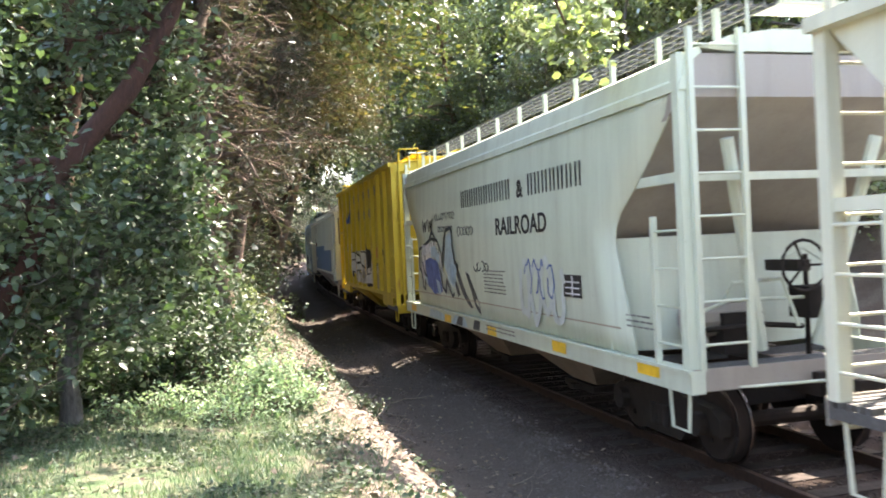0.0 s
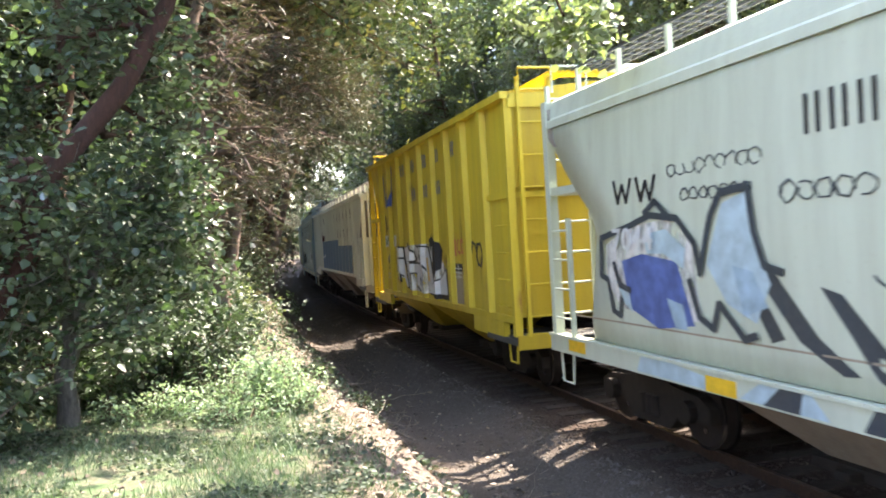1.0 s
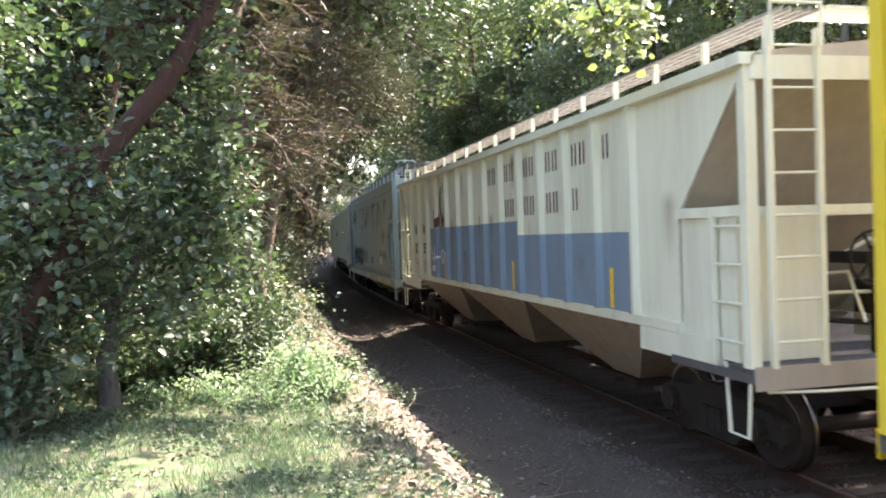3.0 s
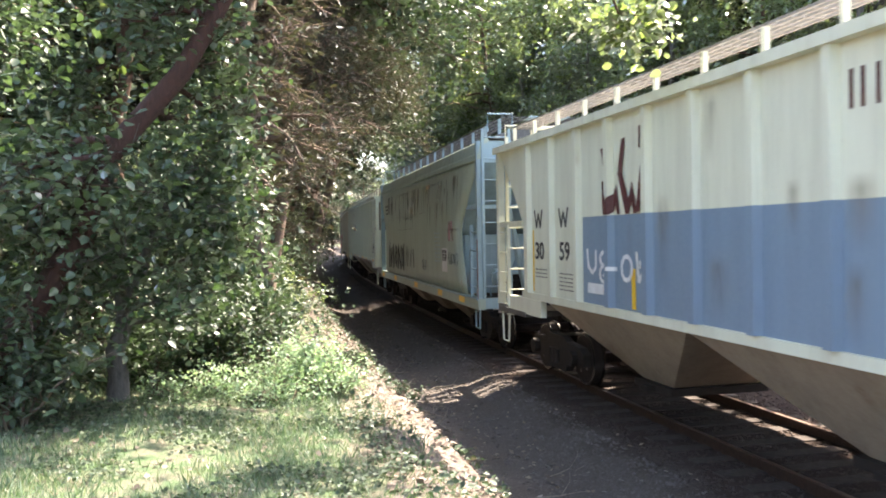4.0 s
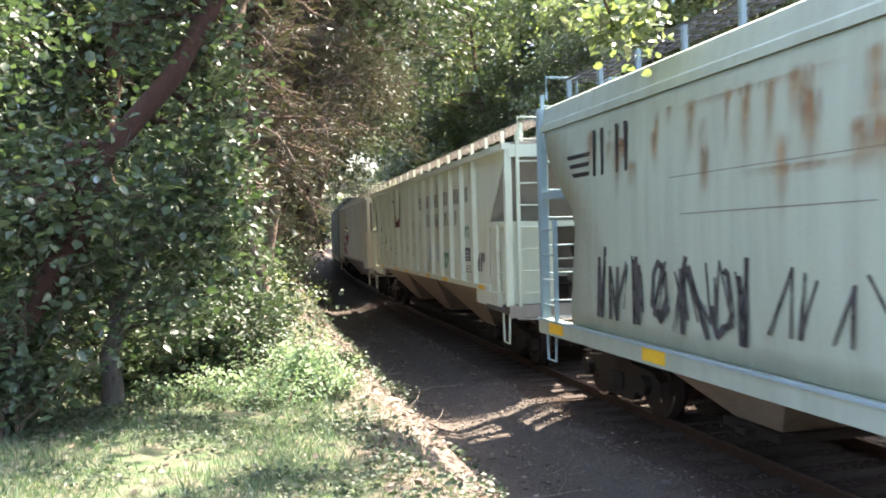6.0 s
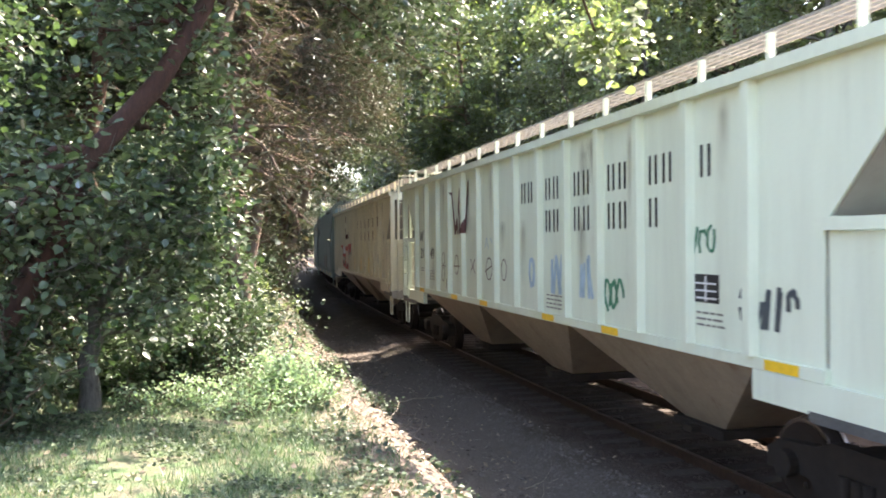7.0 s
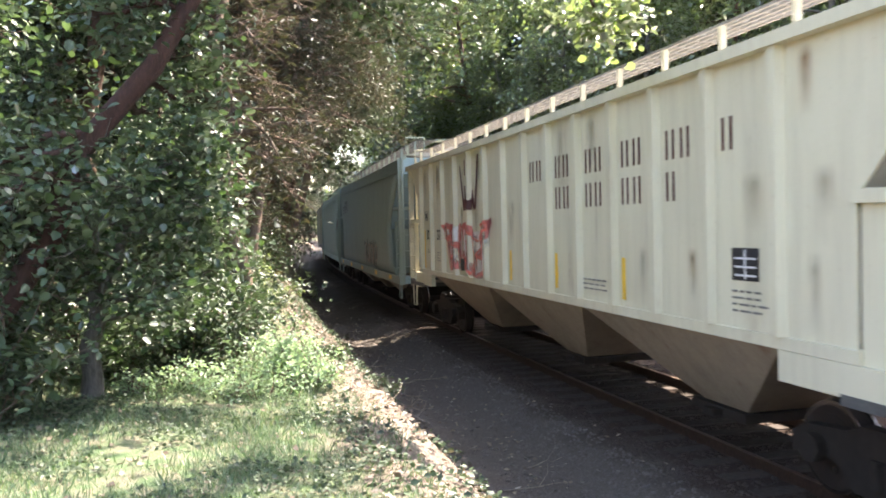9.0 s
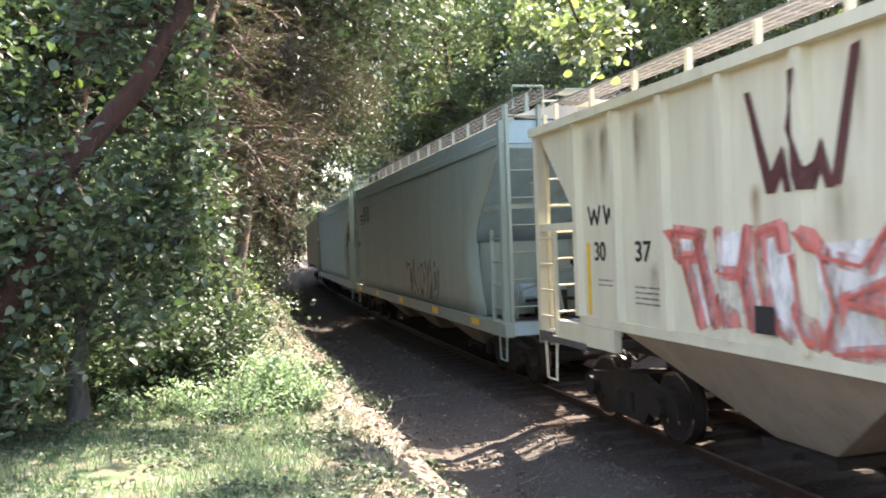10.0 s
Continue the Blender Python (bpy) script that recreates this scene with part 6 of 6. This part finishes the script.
for s, off, kind, sc in [
        (-3, 10.5, 3, 1.2), (2, 11, 0, 1.05), (6, 12, 1, 1.1), (9, 10, 3, 1.2), (13, 10.5, 0, 1.1), (17, 10, 2, 1.1), (20, 11, 1, 1.1), (24, 9.5, 0, 1.1), (28, 10.5, 2, 1.1), (31, 9, 3, 1.2), (35, 10, 1, 1.1), (39, 8.8, 0, 1.2), (43, 8.5, 2, 1), (48, 6.8, 3, 1), (53, 8, 1, 1), (58, 7, 0, 1), (64, 8, 2, 1), (71, 7.5, 1, 1), (79, 8, 0, 1.1), (88, 8, 3, 1.1),
        (4, 16, 1, 1.1), (11, 15.5, 2, 1.1), (18, 16, 0, 1.4), (14, 20, 1, 1.5), (25, 15, 1, 1.2), (32, 15, 1, 1.5), (40, 15, 0, 1.6), (49, 15, 1, 1.2), (58, 15, 2, 1.2), (68, 15, 0, 1.3),
        (8, 24, 0, 1.3), (19, 24, 1, 1.3), (30, 24, 0, 1.4), (42, 24, 1, 1.4), (56, 24, 3, 1.4),
        (2.5, -9.6, 2, 1.35), (6, -10, 3, 1.35), (9.5, -9.4, 2, 1.3), (0, -10, 3, 1.3), (11, -7.6, 3, 0.9), (14, -8.5, 0, 1), (16, -7.4, 2, 1), (21, -8.4, 3, 1), (26, -7.5, 0, 0.95), (32, -7.7, 2, 1), (37, -7.5, 3, 1), (43, -7.5, 1, 1), (50, -7.7, 0, 1), (58, -7.5, 2, 1), (66, -7.3, 3, 1), (75, -7.3, 1, 1), (84, -7.3, 0, 1.1), (94, -7.3, 2, 1.1),
        (8, -11.5, 2, 1.1), (14, -12, 1, 1.1), (20, -11, 3, 1.1), (28, -10, 1, 1.1), (36, -10, 0, 1.1), (46, -10, 2, 1.2), (3, -10.5, 0, 1), (0, -13, 1, 1.1), (-2, -10.5, 1, 0.8), (58, -10, 1, 1.2), (70, -10, 3, 1.2),
        (-12, 13, 0, 1), (-20, 11, 2, 1), (-30, 12, 1, 1.1), (-28, -9, 0, 1.1), (-22, -13, 3, 1.1), (-36, -7.6, 2, 1.1), (-16, -15, 1, 1.1),
        (1.8, 8.2, 1, 0.9), (6, 8.0, 0, 0.92), (10, 7.8, 1, 0.9), (14, 8.0, 0, 0.92), (18, 7.8, 1, 0.9), (22.5, 7.8, 0, 0.95), (27, 7.8, 1, 0.95), (31, 7.8, 0, 1.0), (35, 7.8, 1, 1.0), (196, -8, 3, 2.0), (208, -8, 2, 2.0), (220, -8, 3, 2.1), (234, -8, 2, 2.1), (250, -8, 3, 2.2), (200, -14, 3, 2.0), (225, -14, 2, 2.2), (150, -12, 3, 1.9), (130, -12, 2, 1.8),
        (100, -8, 3, 1.8), (112, -7.5, 2, 1.8), (122, -8, 2, 1.7), (134, -7.5, 3, 1.9), (148, -7.5, 2, 1.8), (164, -7.5, 3, 2.0), (182, -8, 2, 1.9), (96, 8, 0, 1.7), (84, 9, 1, 1.7), (74, 8.5, 0, 1.7), (64, 8.5, 1, 1.75), (55, 8.5, 0, 1.7), (47, 8, 1, 1.5), (40, 8.5, 0, 1.35), (46, -7.4, 2, 1.5), (56, -7.6, 3, 1.8), (68, -7.6, 2, 1.7), (80, -7.8, 3, 1.8),
        # the first two stand out of view, added to shade the bank
        (-2.6, 7.4, 0, 0.72), (-6.5, 7.2, 1, 0.75), (72, 6.9, 0, 1.9), (86, 6.9, 1, 2.0), (104, 7, 0, 2.1), (122, 7, 1, 2.2), (62, -7, 2, 1.9), (40, -7.0, 2, 1.5), (33, -6.8, 2, 1.35), (50, 10.8, 1, 2.2), (62, 10.8, 0, 2.3), (66, 20, 1, 1.6), (96, 20, 0, 1.8), (82, 20, 3, 1.8), (86, -13, 1, 1.5), (22, 12.5, 0, 1.5), (27, 13, 1, 1.25), (33, 12, 0, 1.5), (52, 13, 1, 1.5), (47, 19, 0, 1.5), (70, 13, 0, 2.3), (46, 15.5, 1, 2.0), (82, 12, 1, 2.4), (36, 19, 1, 1.5), (26, 19.5, 0, 1.4)]:
    SPOTS.append((s + rng.uniform(-0.8, 0.8), off + rng.uniform(-0.6, 0.6), kind, sc))
for k, (s, off, kind, sc) in enumerate(SPOTS):
    p = on_track(s + 11.4, off)
    m = pose(p.x, p.y, ground_z(p.x, p.y) - 0.05, 0, 0, rng.uniform(0, 360))
    t = copy_thing(KINDS[kind], m)
    t.scale = (sc, sc, sc * rng.uniform(0.92, 1.08))
for t in KINDS:
    for o in (*t.children_recursive, t):
        bpy.data.objects.remove(o)

# ---- ground cover ----
def scatter(seed, n, box, keep):
    rng = np.random.default_rng(seed)
    out = []
    while len(out) < n:
        x, y = rng.uniform(box[0], box[1]), rng.uniform(box[2], box[3])
        if keep(x, y, rng):
            out.append((x, y, ground_z(x, y)))
    return np.array(out), rng


def grass_cover():
    def keep(x, y, rng):
        d = across(x, y)
        return d < -4.55 and (d < -5.2 or rng.uniform(0, 1) < 0.35) and noise.noise((x * 0.9, y * 0.9, 7)) + 0.5 > rng.uniform(0, 1.0) and rng.uniform(0, 1) < 1.3 - max(0, y - 5) * 0.12
    at, rng = scatter(81, 32000, (-4.0, 1.9, 4.2, 12.5), keep)
    n = len(at)
    h = rng.uniform(0.03, 0.10, n)
    a = rng.uniform(0, 6.283, n)
    w = rng.uniform(0.003, 0.006, n)
    side = np.stack([np.cos(a) * w, np.sin(a) * w, np.zeros(n)], 1)
    bend = np.stack([rng.normal(size=n) * 0.5 * h, rng.normal(size=n) * 0.5 * h, h], 1)
    low = at - np.array((0, 0, 0.01))
    v = np.stack([low - side, low + side, at + bend * 0.6 + side * 0.7, at + bend], 1).reshape(-1, 3)
    f = np.arange(n * 4).reshape(n, 4)
    tri = np.concatenate([f[:, [0, 1, 2]], f[:, [0, 2, 3]]], 0)
    ob = new("grass", arrays_mesh("grass", v, tri, M["blade"]))
    tagged(ob, "sparse short grass with dry blades on the bank top", "grass", kind="stuff")


grass_cover()


def clover_cover():
    """Small weeds among the grass."""
    def keep(x, y, rng):
        return across(x, y) < -4.9 and noise.noise((x * 1.3, y * 1.3, 2)) > 0.02
    at, rng = scatter(83, 14000, (-4.0, 1.7, 4.2, 11.5), keep)
    at[:, 2] += rng.uniform(0.01, 0.09, len(at))
    v, f = leaf_arrays(rng, at, 0.038, 0.8, 0.0, 0.9)
    ob = new("ground_weeds", arrays_mesh("ground_weeds", v, f, M["leaf_bush"]))
    tagged(ob, "tiny weed leaves spread among the grass", "weeds", kind="stuff")


clover_cover()


def bank_weeds():
    """Low leafy weeds in patches down the bank."""
    def keep(x, y, rng):
        return -5.2 < across(x, y) < -3.7 and noise.noise((x * 0.9, y * 0.9, 11)) > -0.08
    at, rng = scatter(84, 4500, (0.2, 3.2, 4.8, 26), keep)
    at[:, 2] += rng.uniform(0.01, 0.14, len(at))
    v, f = leaf_arrays(rng, at, 0.06, 0.7, 0.0, 0.8)
    ob = new("bank_weeds", arrays_mesh("bank_weeds", v, f, M["leaf_bush"]))
    tagged(ob, "low leafy weeds in patches down the bank", "weeds", kind="stuff")


bank_weeds()


def litter_cover():
    def keep(x, y, rng):
        d = across(x, y)
        if d < -5.2:
            return rng.uniform(0, 1) < 0.10
        return d < -1.5 and rng.uniform(0, 1) < (0.95 if d < -3.5 else 0.22 if d < -2.6 else 0.06) and noise.noise((x * 1.1, y * 1.1, 4)) > -0.2
    at, rng = scatter(85, 11000, (-3.5, 4.6, 4.5, 34), keep)
    at[:, 2] += 0.012
    v, f = leaf_arrays(rng, at, 0.07, 0.7, 0.0, 0.85)
    ob = new("fallen_leaves", arrays_mesh("fallen_leaves", v, f, M["leaf_dead"]))
    tagged(ob, "dry brown fallen leaves covering the bank", "leaf litter", kind="stuff")


litter_cover()


def stone_cover():
    """Crushed stone on the track bed and loose cinders beside it."""
    def keep(x, y, rng):
        d = across(x, y)
        return -3.4 < d < 2.4 and rng.uniform(0, 1) < (0.45 if d < -2.4 else 1.0)
    at, rng = scatter(87, 20000, (2.2, 9.0, 3.0, 24), keep)
    base = np.array([(1, 0, 0), (-1, 0, 0), (0, 1, 0), (0, -1, 0), (0, 0, 1), (0, 0, -1)], float)
    tri = np.array([(0, 2, 4), (2, 1, 4), (1, 3, 4), (3, 0, 4), (2, 0, 5), (1, 2, 5), (3, 1, 5), (0, 3, 5)])
    n = len(at)
    sz = rng.uniform(0.012, 0.034, n)
    v = base[None] * sz[:, None, None] * rng.uniform(0.6, 1.4, (n, 6, 1))
    a = rng.uniform(0, 6.283, n)
    c, s = np.cos(a)[:, None], np.sin(a)[:, None]
    v = np.stack([v[..., 0] * c - v[..., 1] * s, v[..., 0] * s + v[..., 1] * c, v[..., 2] * 0.7], -1) + at[:, None]
    near = np.array([across(p[0], p[1]) > -1.7 for p in at])
    for name, pick, mat, label in (("ballast", near, M["bed_stone_shaded"], "rusty crushed stone between the ties, darkened as shade under the cars"), ("loose_cinders", ~near, M["stone"], "grey loose stone scattered beside the track")):
        k = int(pick.sum())
        f = (np.arange(k)[:, None, None] * 6 + tri[None]).reshape(-1, 3)
        tagged(new(name, arrays_mesh(name, v[pick].reshape(-1, 3), f, mat)), label, "gravel", kind="stuff")


stone_cover()


def sticks():
    rng = np.random.default_rng(89)
    for x, y, ln, a, r in [(2.15, 13.2, 1.0, 0.2, 0.02), (2.3, 12.6, 0.8, -0.5, 0.018), (2.6, 13.6, 1.3, 1.4, 0.014), (2.3, 11.6, 0.7, -0.9, 0.022), (3.0, 14.5, 0.9, 0.1, 0.012), (2.75, 8.3, 0.8, -0.15, 0.010), (1.9, 10.2, 0.6, 0.7, 0.014), (2.2, 15.8, 1.2, 0.6, 0.02), (3.3, 8.9, 0.5, 0.2, 0.008), (1.55, 8.6, 0.5, 0.9, 0.01), (2.5, 19, 1.5, 1.1, 0.02)]:
        b = Buf()
        pts = []
        for i in range(6):
            f = i / 5
            px, py = x + math.cos(a) * ln * f + rng.normal() * 0.03, y + math.sin(a) * ln * f + rng.normal() * 0.03
            pts.append((px, py, ground_z(px, py) + r * 0.6 + rng.uniform(0, 0.03)))
        b.tube(pts, [r * (1 - 0.12 * i) for i in range(6)], 6)
        q = pts[3]
        b.tube([q, (q[0] + 0.15, q[1] + 0.12, q[2] + 0.10), (q[0] + 0.22, q[1] + 0.3, q[2] + 0.16)], [r * 0.5, r * 0.35, r * 0.15], 5)
        thing("fallen_stick", b, M["pale_twig"], "dry fallen stick lying on the leafy bank", "stick", "fallen sticks")


sticks()


def ties():
    b = Buf()
    b.box(-1.28, 1.28, -0.11, 0.11, -0.12, 0.055)
    me = b.mesh("tie", M["tie"])
    bed = new("track_bed")
    tagged(bed, "wooden ties bedded in dark crushed stone", "track", kind="structure")
    for i in range(110):
        s = -5 + 0.53 * i
        t = new("tie", me)
        t.parent = bed
        t.matrix_basis = track_pose(s, -0.175)


ties()



def motions():
    """The train rolls past along the track, its wheels turning with it."""
    times = [0.5 * i for i in range(21)]
    for car, mid, _ in CARS:
        walk(car, [(t, track_pose(mid - gone(t))) for t in times])
    fine = [2 * i / FPS for i in range(151)]
    for ws, ay in AXLES:
        walk(ws, [(t, pose(0, ay, 0.42, math.degrees(gone(t) / 0.42))) for t in fine])


motions()
